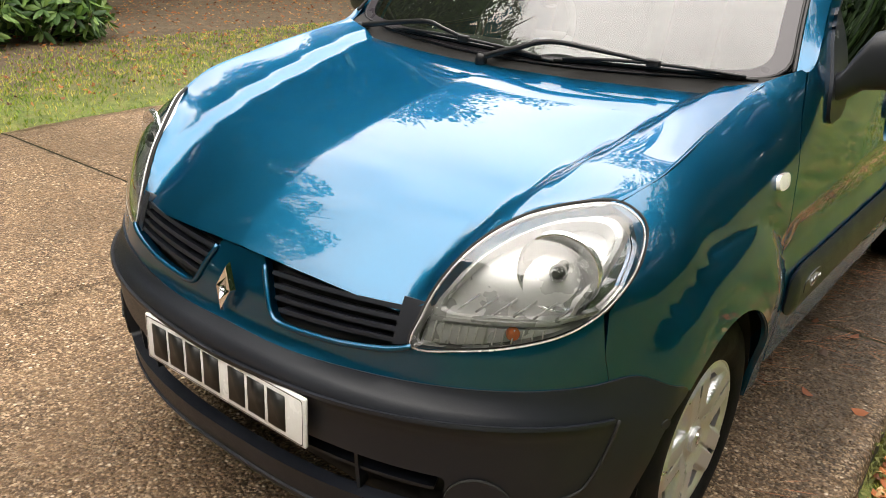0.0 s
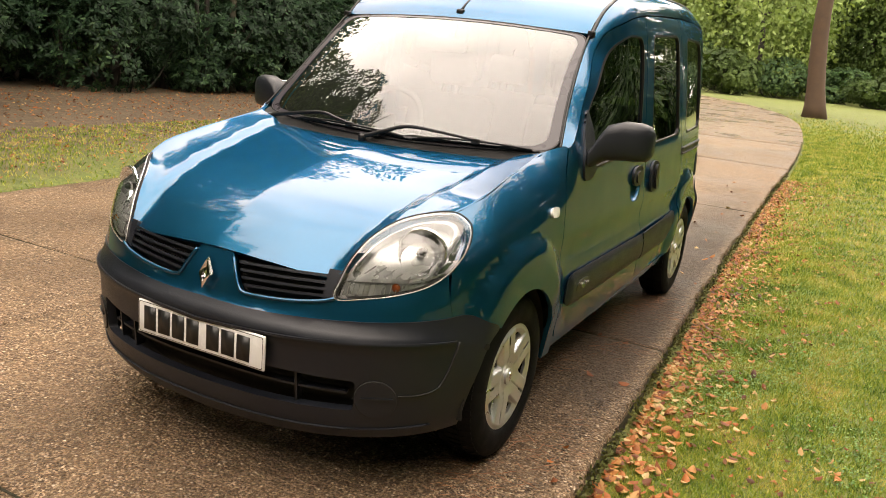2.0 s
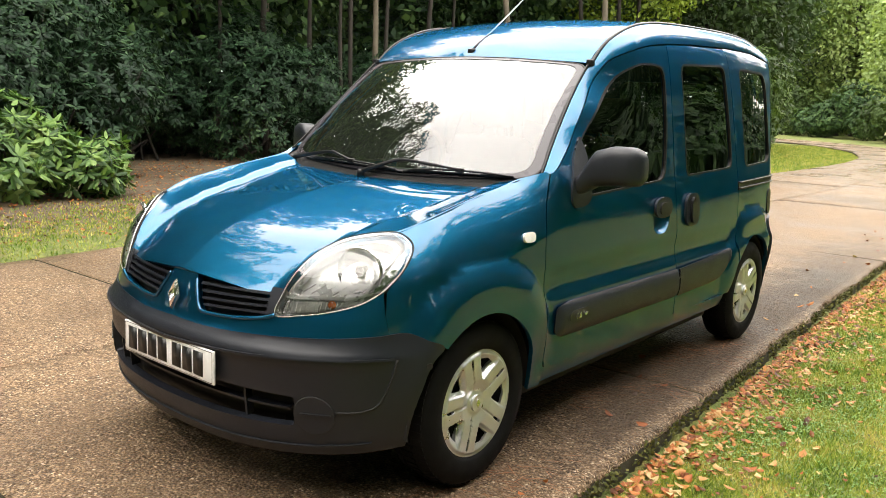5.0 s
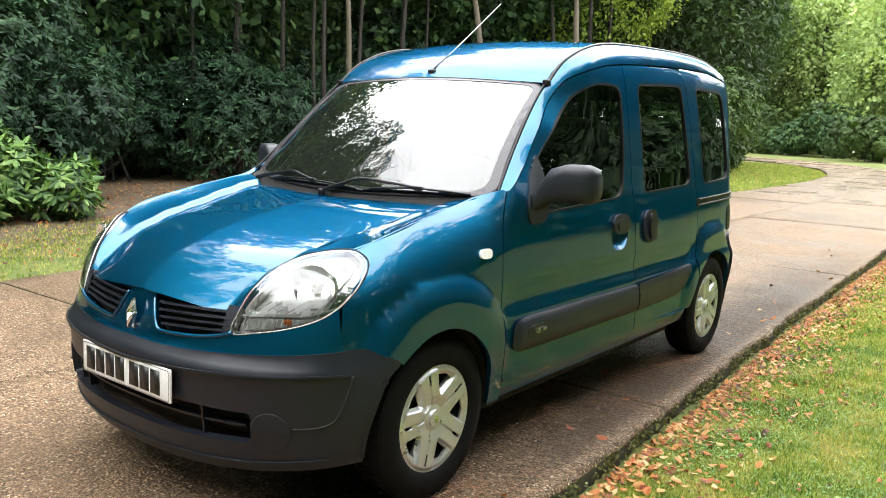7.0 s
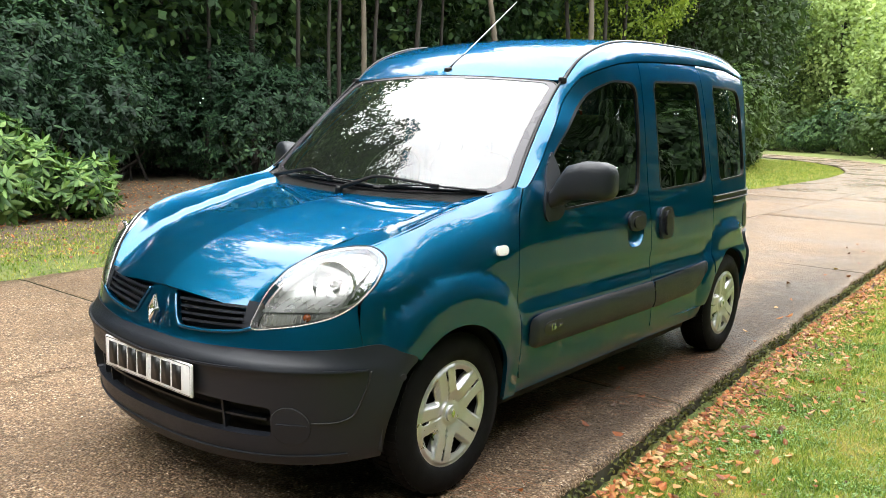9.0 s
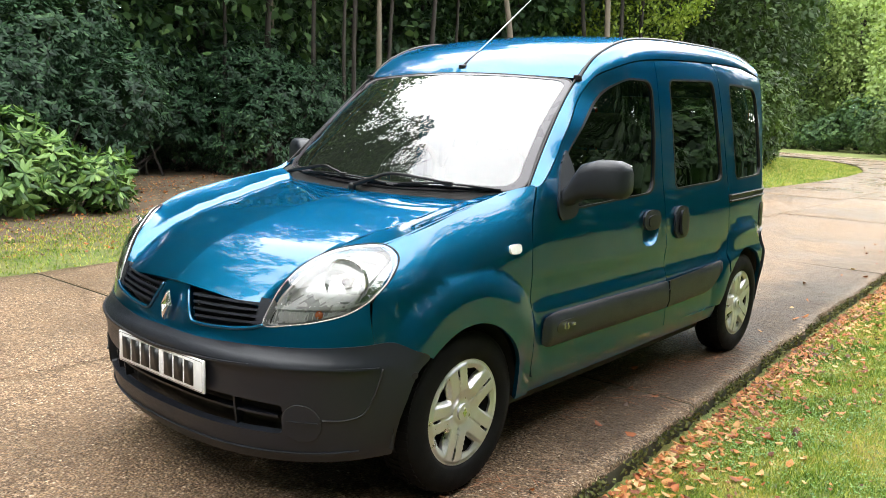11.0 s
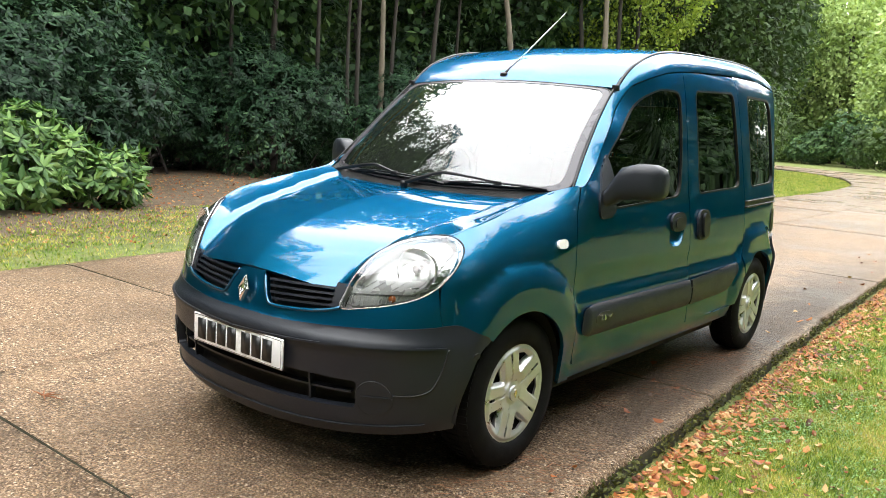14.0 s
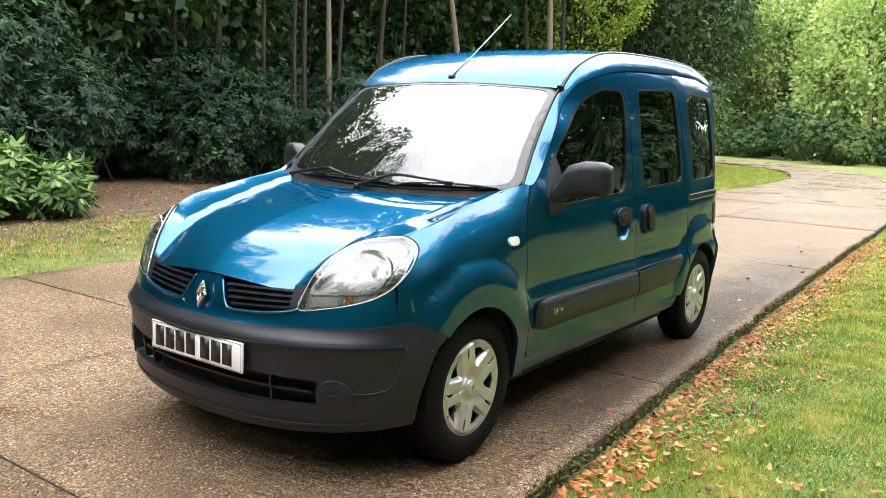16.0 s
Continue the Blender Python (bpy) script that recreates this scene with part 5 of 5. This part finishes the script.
def rail(u, v):
    i = np.clip(np.asarray(u, float) * NL, 0, NL)
    k = np.arange(NL + 1)
    a = np.stack([np.interp(i, k, K1[:, j]) for j in range(3)], -1)
    b = np.stack([np.interp(i, k, C2[:, j]) for j in range(3)], -1)
    w = np.linalg.norm(a - b, axis=-1)[..., None]
    lift = (.05 + .22 * sstep(.3, .5, u))[..., None]
    c = (a + b) / 2 + w * lift * np.stack([.75 + 0 * i, -.35 * (1 - sstep(.3, .55, u)), .3 + .4 * sstep(.25, .5, u)], -1)
    v = np.asarray(v, float)[..., None]
    return (1 - v)**2 * a + 2 * v * (1 - v) * c + v * v * b


for s in (1, -1):
    part("roof_side_rail", grid_mesh(rail, np.linspace(0, 1, 100), np.linspace(0, 1, 10), mirror=s < 0, core=np.array((0, 1.3, .9))), PAINT, car)
    k0 = 24
    strip = C2[k0:] * (s, 1, 1) + np.array((0, 0, .004))
    part("roof_trim", tube_mesh(strip - np.array((0, 0, .006)), .0085, 8), TRIM, car, "black rubber roof trim strip")
    edge_s = C2[:k0 + 1] * (s, 1, 1) + np.array((-.004 * s, -.006, .002))
    part("screen_trim", tube_mesh(edge_s, .005, 6), TRIM, car)
    bm = box_bm(s * .615 - .014, s * .615 + .014, .872, .902, 1.478, 1.505, .006)
    part("trim_end", bm, TRIM, car)

# aerial
aer = new("aerial")
aer.parent = car
tagged(aer, "thin whip aerial on a black foot")
bm = box_bm(-.018, .018, .865, .925, 1.522, 1.552, .008)
part("base", bm, TRIM, aer)
# black whip coloured silver to paint the sky's highlight on it
part("whip", tube_mesh([(0, .895, 1.553), (0, 1.16, 1.737), (0, 1.42, 1.92)], [.0028, .002, .0013], 6), SILVER, aer)
part("whip_foot", tube_mesh([(0, .885, 1.545), (0, .93, 1.58), (0, .99, 1.62)], [.008, .0065, .004], 8), TRIM, aer)

# sides
GAPF = spline([(.447, 1.06), (.41, .985), (.383, .90), (.374, .80), (.374, .68), (.378, .58), (.383, .47), (.392, .338)], 4)
PILL = C1[:41]
BGAP = spline([(1.444, 1.603), (1.459, 1.50), (1.478, 1.25), (1.496, 1.0), (1.522, .85), (1.545, .6), (1.562, .45), (1.572, .338)], 4)
CGAP = spline([(2.14, 1.636), (2.185, 1.60), (2.215, 1.50), (2.265, 1.25), (2.315, 1.0), (2.332, .90), (2.338, .80), (2.33, .70), (2.29, .60)], 4)
FWIN = rounded([(.555, .972), (.612, 1.115), (.725, 1.22), (.902, 1.372), (1.008, 1.457), (1.17, 1.514), (1.405, 1.512), (1.425, 1.25), (1.40, .995), (.72, .962)],
               [.03, .05, .08, .08, .12, .2, .07, .3, .07, .05])
MWIN = rounded([(1.583, 1.53), (2.14, 1.556), (2.246, 1.022), (1.63, 1.0)], [.05, .06, .06, .04])
RWIN = rounded([(2.352, 1.552), (2.81, 1.552), (2.90, 1.035), (2.44, 1.015)], [.04, .09, .07, .05])


def shrink(loop, d):
    m = loop.mean(0)
    v = loop - m
    return m + v * (1 - d / np.linalg.norm(v, axis=1))[:, None]


def on_side_w(y, z):
    return on_side(y, z)


def pane(name, loop, parent, s, seal=.012):
    p = part(name, panel(loop, [], on_side_w, .06, 0, lift=-.008, mirror=s < 0), SIDE_GLASS, parent, "dark tinted glass")
    part("window_seal", panel(loop, [shrink(loop, seal)], on_side_w, .05, .012, lift=.001, mirror=s < 0), TRIM, p)
    return p


def oval(yc, zc, a, b, n=28, p=2.4):
    t = np.linspace(0, 2 * math.pi, n + 1)[:-1]
    c, q = np.cos(t), np.sin(t)
    return np.stack([yc + a * np.sign(c) * np.abs(c)**(2 / p), zc + b * np.sign(q) * np.abs(q)**(2 / p)], 1)


def moulded(z0, z1, y0, y1):
    def f(y, z):
        k = np.clip(1 - np.abs((np.asarray(z) - (z0 + z1) / 2) / ((z1 - z0) / 2)) ** 3, 0, 1)
        k = k * (1 - np.clip((y0 + .05 - y) / .05, 0, 1) ** 2) * (1 - np.clip((y - y1 + .05) / .05, 0, 1) ** 2)
        p = on_side(y, z)
        p[..., 0] += .004 + .022 * k
        return p
    return f


for s in (1, -1):
    m = s < 0
    # wing
    wing = ([(-.312, .8955), (-.186, .9375), (.017, .982), (.245, 1.023), (.361, 1.047), (.435, 1.066)] + [(y - .002, z) for y, z in GAPF] + [(.39, .262), (.313, .262)]
            + arc(-.015, 0, 130, .328) + [(-.24, .548), (-.30, .578), (-.347, .605), (-.405, .602), (-.412, .66), (-.402, .733), (-.363, .79), (-.318, .838), (-.30, .872)])
    part("front_wing", panel(wing, [], on_side, .022, .016, mirror=m), PAINT, car)
    part("arch_lip", tube_mesh([((side(y, z) - .006) * s, y, z) for y, z in [(.314, .262)] + arc(-.015, 0, 128, .33)], .0035, 6), PAINT, car)
    rp = oval(.262, .843, .034, .018, p=3)
    part("side_repeater", panel(rp, [], on_side, .012, .012, lift=.009, mirror=m), REPEATER, car, "clear side indicator repeater")
    # front door
    fd = [(y + .003, z) for y, z in GAPF[::-1][1:]] + [(y + .003, z - .004) for y, z in PILL[2:39]] + [(y - .003, z) for y, z in BGAP] + [(1.55, .328), (1.0, .325), (.45, .323), (.41, .327)]
    door = part("front_door", panel(fd, [FWIN, oval(1.358, .832, .086, .082, p=2.6)], on_side, .028, .022, mirror=m), PAINT, car)
    pane("window_pane", FWIN, door, s, .012)
    mo = rounded([(.447, .45), (.452, .558), (.52, .570), (1.532, .566), (1.552, .425), (.49, .435)], [.04, .03, .03, .006, .006, .03])
    md = part("side_moulding", panel(mo, [], moulded(.425, .575, .445, 1.9), .014, .008, mirror=m), PLASTIC, door, "black side protection moulding")
    bd = oval(.60, .507, .075, .026, p=3)
    part("moulding_badge", panel(bd, [], on_side, .02, .004, lift=.0275, mirror=m), TRIM, md)
    for txt, y, size in (("1.6", .585, .036), ("16V", .64, .018)):
        me = writing(txt, size)
        x = float(side(y, .507)) + .031
        rot = Matrix.Translation((s * x, y, .507)) @ Matrix.Rotation(radians(90 * s), 4, "Z") @ Matrix.Rotation(radians(90), 4, "X")
        me.transform(rot)
        part("writing", me, CHROME, md)
    hp = oval(1.352, .873, .085, .047, p=2.6)
    cup = oval(1.358, .832, .086, .082, p=2.6)

    def hollow(y, z):
        p = on_side(y, z)
        q = np.abs((y - 1.358) / .086) ** 2.6 + np.abs((z - .832) / .082) ** 2.6
        p[..., 0] -= .002 + .036 * np.clip(1 - q, 0, 1) ** .6
        return p

    part("handle_cup", panel(cup, [], hollow, .008, 0, mirror=m), PAINT, door)
    hd = part("door_handle", panel(hp, [], on_side, .015, .012, lift=.016, mirror=m), PLASTIC, door, "black door handle")
    part("handle_flap", panel(oval(1.36, .868, .055, .028, p=3), [], on_side, .012, .008, lift=.022, mirror=m), TRIM, hd)
    # sliding door
    sd = ([(y + .003, z) for y, z in BGAP[::-1]] + [(1.46, 1.606), (1.7, 1.621), (2.0, 1.633)] + [(y - .003, z) for y, z in CGAP] + arc(2.6, 142, 166, .345, 8)
          + [(2.25, .34), (1.58, .33)])
    sdo = part("sliding_door", panel(sd, [MWIN], on_side, .028, .022, mirror=m), PAINT, car)
    pane("window_pane", MWIN, sdo, s)
    mo = rounded([(1.562, .428), (1.546, .566), (2.22, .592), (2.235, .575), (2.16, .50), (2.05, .44)], [.006, .006, .01, .01, .05, .05])
    part("side_moulding", panel(mo, [], moulded(.415, .60, 1.2, 2.235), .014, .008, mirror=m), PLASTIC, sdo, "black side protection moulding")
    hr = part("door_handle", panel(oval(1.684, .84, .08, .08, p=3), [], on_side, .015, .012, lift=.014, mirror=m), PLASTIC, sdo, "black upright pull handle")
    part("handle_grip", panel(oval(1.672, .84, .03, .062, p=3), [], on_side, .012, .012, lift=.03, mirror=m), TRIM, hr)
    # quarter panel
    qp = ([(y + .003, z) for y, z in CGAP[::-1][1:-1]] + [(2.16, 1.642), (2.6, 1.644), (2.95, 1.603), (3.09, 1.527), (3.135, 1.35), (3.155, 1.0), (3.155, .70), (2.905, .692), (2.925, .5), (2.935, .30)]
          + arc(2.6, 0, 140))
    qu = part("rear_quarter", panel(qp, [RWIN], on_side, .028, .02, mirror=m), PAINT, car)
    pane("window_pane", RWIN, qu, s)
    rl = [(2.327, .944), (3.10, .962), (3.10, .914), (2.332, .898)]
    rlp = part("sliding_rail", panel(rl, [], on_side, .03, .004, lift=.003, mirror=m), TRIM, qu, "black sliding door rail")
    for z in (.938, .907):
        yy = np.linspace(2.335, 3.09, 30)
        part("rail_ridge", tube_mesh([((float(side(y, z + .02 * (y - 2.33))) + .006) * s, y, z + .02 * (y - 2.33)) for y in yy], .005, 6), TRIM, rlp)
    part("arch_lip", tube_mesh([((side(y, z) - .006) * s, y, z) for y, z in arc(2.6, 0, 165, .337)], .0035, 6), PAINT, car)
    vent = part("fuel_flap", panel(oval(2.905, .80, .045, .075, p=3), [], on_side, .02, .006, lift=.004, mirror=m), TRIM, qu)
    tl = [(3.03, 1.05), (3.03, 1.40), (3.10, 1.43), (3.15, 1.40), (3.155, 1.05)]
    part("tail_lamp", panel(rounded(tl, .03), [], on_side, .02, .02, lift=.006, mirror=m), TAIL, qu, "red tail lamp")
    # sill, rear bumper side
    sl = [(.36, .25), (.37, .265), (.40, .314), (1.0, .316), (1.56, .319), (2.26, .328), (2.265, .29), (2.25, .25)]
    part("sill", panel(sl, [], on_side, .03, .05, lift=-.024, mirror=m), PAINT, car, "painted sill under the doors")
    rb = [(2.936, .30), (2.925, .5), (2.90, .69), (2.96, .705), (3.19, .705), (3.19, .27), (2.95, .25)]
    part("rear_bumper_end", panel(rb, [], on_side, .02, .03, lift=.012, mirror=m), PLASTIC, car, "dark grey plastic rear bumper")

# tail: tailgate, bumper
def tail(x, z):
    w = side(0 * np.asarray(z) + 2.86, z)
    q = np.clip(np.abs(x) / w, 0, .999) ** 2.6
    return np.stack([x + 0 * z, 2.86 + .38 * (1 - q) ** (1 / 2.6) - .12 * np.clip((z - 1.1) / .6, 0, 1) ** 2, z + 0 * x], -1)


rear_core = np.array((0, 1.5, .9))
gate = [(-.55, .70), (.55, .70), (.54, 1.45), (.50, 1.62), (-.50, 1.62), (-.54, 1.45)]
gwin = rounded([(-.45, 1.08), (.45, 1.08), (.42, 1.5), (-.42, 1.5)], .06)
tg = part("tailgate", panel(gate, [gwin], tail, .04, .02, core=rear_core), PAINT, car)
part("rear_screen", panel(gwin, [], tail, .05, 0, lift=-.006, core=rear_core), SIDE_GLASS, tg)
part("rear_bumper", panel([(-.56, .27), (.56, .27), (.56, .70), (-.56, .70)], [], tail, .04, .03, lift=.02, core=rear_core), PLASTIC, car)
us = np.linspace(-1, 1, 21)


def rear_top(u, v):
    a = np.stack([.59 * u, 3.04 - .03 * u * u, roof_z(.59 * u, 3.04 - .03 * u * u)], -1)
    b = tail(.52 * u, 1.60 + 0 * u)
    v = np.asarray(v)[..., None]
    return a * (1 - v) + b * v


part("roof_rear_edge", grid_mesh(rear_top, us, np.linspace(0, 1, 5), core=rear_core), PAINT, car)

# underside, wheel housings, inside
part("underbody", box_bm(-.69, .69, .37, 2.24, .19, .40, .02), DARK, car)
part("bumper_core", box_bm(-.50, .50, -.55, -.36, .23, .50, .03), DARK, car)
part("engine_bay", box_bm(-.44, .44, -.56, .38, .21, .69, .05), DARK, car)
part("rear_floor", box_bm(-.47, .47, 2.2, 3.1, .24, .50, .03), DARK, car)
part("bulkhead", box_bm(-.69, .69, .36, .42, .30, .93, .01), DARK, car)
for yc in (-.015, 2.6):
    for s in (1, -1):
        a = np.linspace(-4, 186, 30)
        V = [(s * x, yc + .338 * math.cos(radians(k)), .29 + .338 * math.sin(radians(k))) for k in a for x in (.44, .77 if yc < 1 else .76)]
        F = [(2 * i, 2 * i + 1, 2 * i + 3, 2 * i + 2) for i in range(len(a) - 1)]
        V += [(s * .44, yc, .29)]
        F += [(2 * i, 2 * i + 2, len(V) - 1) for i in range(len(a) - 1)]
        part("wheel_housing", mesh_from("housing", V, F), DARK, car)
part("exhaust_box", box_bm(.30, .55, 1.30, 1.62, .165, .26, .04), LAMPGREY, car)

bm = bmesh.new()
pr = [(.44, .86), (.40, .965), (.50, 1.0), (.66, 1.0), (.80, .95), (.83, .80), (.78, .62), (.44, .55)]
lo = [bm.verts.new((-.68, y, z)) for y, z in pr]
hi = [bm.verts.new((.68, y, z)) for y, z in pr]
for i in range(len(pr)):
    bm.faces.new([lo[i], lo[(i + 1) % len(pr)], hi[(i + 1) % len(pr)], hi[i]])
bm.faces.new(lo[::-1])
bm.faces.new(hi)
bmesh.ops.bevel(bm, geom=list(bm.edges), offset=.015, segments=2, affect="EDGES")
part("dashboard", bm, DASH, car)
st = new("steering_wheel")
st.parent = car
ang = np.linspace(0, 2 * math.pi, 33)
cx, cy, cz = -.36, .90, 1.0
ring = [(cx + .185 * math.cos(a), cy + .185 * math.sin(a) * .45, cz + .185 * math.sin(a) * .89) for a in ang]
part("rim", tube_mesh(ring, .015, 8), TRIM, st)
for a in (0, 2.2, 4.1):
    part("spoke", tube_mesh([(cx, cy - .02, cz), (cx + .18 * math.cos(a), cy + .18 * math.sin(a) * .45, cz + .18 * math.sin(a) * .89)], .014, 6), TRIM, st)
part("hub", box_bm(cx - .06, cx + .06, cy - .06, cy + .0, cz - .05, cz + .05, .02), TRIM, st)


def seat(x, y, w=.48):
    o = new("car_seat")
    o.parent = car
    tagged(o, "dark grey cloth car seat")
    part("cushion", box_bm(x - w / 2, x + w / 2, y - .48, y + .02, .42, .60, .05, 3), CLOTH, o)
    bm = box_bm(x - w / 2, x + w / 2, y - .02, y + .12, .56, 1.16, .05, 3)
    bmesh.ops.rotate(bm, verts=list(bm.verts), cent=(x, y, .56), matrix=Matrix.Rotation(radians(-14), 3, "X"))
    part("backrest", bm, CLOTH, o)
    bm = box_bm(x - .13, x + .13, y + .13, y + .22, 1.18, 1.36, .04, 3)
    part("headrest", bm, CLOTH, o)
    for k in (-.05, .05):
        part("headrest_post", tube_mesh([(x + k, y + .14, 1.08), (x + k, y + .175, 1.22)], .006, 6), CHROME, o)


for x, y in ((-.36, 1.38), (.36, 1.38), (-.42, 2.28), (.42, 2.28), (0, 2.28)):
    seat(x, y, .48 if y < 2 else .42)
bm = box_bm(-.12, .12, .70, .74, 1.36, 1.42, .02)
part("inside_mirror", bm, TRIM, car)
part("inside_floor", box_bm(-.66, .66, .42, 2.2, .40, .43, .005), CLOTH, car)

# door mirrors
for s in (1, -1):
    mi = new("door_mirror")
    mi.parent = car
    tagged(mi, "black plastic door mirror")
    sail = rounded([(.55, .95), (.548, 1.0), (.60, 1.115), (.675, 1.197), (.70, 1.12), (.69, 1.0), (.70, .96), (.66, .93), (.57, .925)], [.04, .05, .03, .01, .04, .03, .03, .04, .04])
    part("sail_plate", panel(sail, [], on_side, .02, .02, lift=.009, mirror=s < 0), PLASTIC, mi)
    # head: rings of rounded boxes from the arm outwards
    rings = [(.752, .60, 1.01, .032, .03), (.775, .615, 1.02, .04, .04), (.795, .635, 1.05, .05, .058), (.82, .648, 1.08, .056, .070), (.88, .668, 1.093, .06, .0765),
             (.94, .688, 1.093, .058, .075), (.97, .70, 1.089, .05, .067), (.985, .707, 1.086, .03, .045)]
    V, F, n = [], [], 24
    for x, y, z, hy, hz in rings:
        t = np.arange(n) * 2 * math.pi / n
        c, q = np.cos(t), np.sin(t)
        V += [(x, y + hy * np.sign(a) * abs(a)**.6, z + hz * np.sign(b) * abs(b)**.6) for a, b in zip(c, q)]
    for i in range(len(rings) - 1):
        F += [(i * n + j, i * n + (j + 1) % n, (i + 1) * n + (j + 1) % n, (i + 1) * n + j) for j in range(n)]
    F += [tuple(range(n))[::-1], tuple((len(rings) - 1) * n + j for j in range(n))]
    V = [(x * s, y, z) for x, y, z in V]
    bm = curved_bm_from(mesh_from("head", V, F))
    bmesh.ops.recalc_face_normals(bm, faces=list(bm.faces))
    part("mirror_head", bm, PLASTIC, mi)
    part("mirror_glass", box_bm(min(s * .83, s * .975), max(s * .83, s * .975), .73, .74, 1.035, 1.15, .004), CHROME, mi)

# wheels
def wheel(name, yc, s):
    w = thing(name, "steel wheel with silver five-spoke plastic trim", "")
    w.parent = car
    tyre = [(-.075, .19), (-.083, .205), (-.086, .235), (-.078, .272), (-.066, .287), (-.04, .2925), (0, .2935), (.04, .2925), (.066, .287), (.078, .272), (.086, .235), (.083, .205), (.075, .19), (.06, .182)]
    ty = part("tyre", lathe_mesh(tyre, 72), RUBBER, w)
    # tread blocks on the shoulders
    V, F = [], []
    for k in range(64):
        a0, a1 = 2 * math.pi * k / 64, 2 * math.pi * (k + .62) / 64
        for x0, x1, r0, r1 in ((.03, .068, .2955, .2885), (-.068, -.03, .2885, .2955), (-.022, .022, .2965, .2965)):
            i = len(V)
            for a in (a0, a1):
                V += [(x0, r0 * math.cos(a), r0 * math.sin(a)), (x1, r1 * math.cos(a), r1 * math.sin(a)),
                      (x1, (r1 - .008) * math.cos(a), (r1 - .008) * math.sin(a)), (x0, (r0 - .008) * math.cos(a), (r0 - .008) * math.sin(a))]
            F += [(i, i + 1, i + 5, i + 4), (i + 1, i + 2, i + 6, i + 5), (i + 3, i, i + 4, i + 7), (i, i + 3, i + 2, i + 1), (i + 4, i + 5, i + 6, i + 7)]
    part("tread", mesh_from("tread", V, F, False), RUBBER, ty)
    part("rim", lathe_mesh([(.062, .185), (.05, .178), (-.02, .17), (-.02, .02), (-.021, .001)], 40), DARK, w)
    # trim disc with five openings and five slots
    def dish(u, v):
        r = np.hypot(u, v)
        x = .082 - .026 * np.clip((.085 - r) / .085, 0, 1) ** 1.2 * (1 - sstep(.05, .03, r) * .55) - .010 * sstep(.172, .187, r) - .006 * np.clip((.17 - r) / .1, 0, 1)
        a = np.mod(np.arctan2(v, u) - radians(34) + radians(36), radians(72)) - radians(36)
        off = np.abs(r * np.sin(a))
        scoop = sstep(.043, .056, off) * np.clip((.183 - r) / .05, 0, 1) * sstep(.075, .10, r)
        groove = (1 - sstep(.0018, .0045, off)) * sstep(.045, .06, r) * (1 - sstep(.165, .175, r))
        return np.stack([x - .022 * scoop - .005 * groove, u + 0 * v, v + 0 * u], -1)

    disc = [(.186 * math.cos(a), .186 * math.sin(a)) for a in np.linspace(0, 2 * math.pi, 73)[:-1]]
    holes = []
    for k in range(5):
        a = radians(34 + 72 * k)
        ca, sa = math.cos(a), math.sin(a)
        slot = [(.128, -.0042), (.168, -.0055), (.168, .0055), (.128, .0042)]
        holes.append(rounded([(x * ca - y * sa, x * sa + y * ca) for x, y in slot], .004, 3))
        a = radians(70 + 72 * k)
        ca, sa = math.cos(a), math.sin(a)
        tri = [(.096, -.002), (.150, -.039), (.160, 0), (.150, .039), (.096, .002)]
        holes.append(rounded([(x * ca - y * sa, x * sa + y * ca) for x, y in tri], .005, 4))
    tr = part("wheel_trim", panel(disc, holes, dish, .0055, .014, core=np.array((-1.0, 0, 0))), SILVER, w, "silver plastic wheel trim")
    part("trim_edge", lathe_mesh([(.072, .186), (.075, .190), (.068, .193), (.055, .190)], 64), SILVER, tr)
    cap = [(.03 * math.cos(a), .03 * math.sin(a)) for a in np.linspace(0, 2 * math.pi, 25)[:-1]]
    part("centre_cap", panel(cap, [], lambda u, v: np.stack([.078 + 0 * u + 0 * v, u + 0 * v, v + 0 * u], -1), .01, .02, core=np.array((-1.0, 0, 0))), SILVER, tr)
    part("cap_lozenge", panel([(0, .018), (.011, 0), (0, -.018), (-.011, 0)], [], lambda u, v: np.stack([.0805 + 0 * u + 0 * v, u + 0 * v, v + 0 * u], -1), .01, .004, core=np.array((-1.0, 0, 0))), CHROME, tr)
    w.matrix_basis = pose(s * .70, yc, .2915, 0, 0, 0 if s > 0 else 180)
    return w


wheel("front_wheel", 0.0, 1)
wheel("front_wheel", 0.0, -1)
wheel("rear_wheel", 2.6, 1)
wheel("rear_wheel", 2.6, -1)
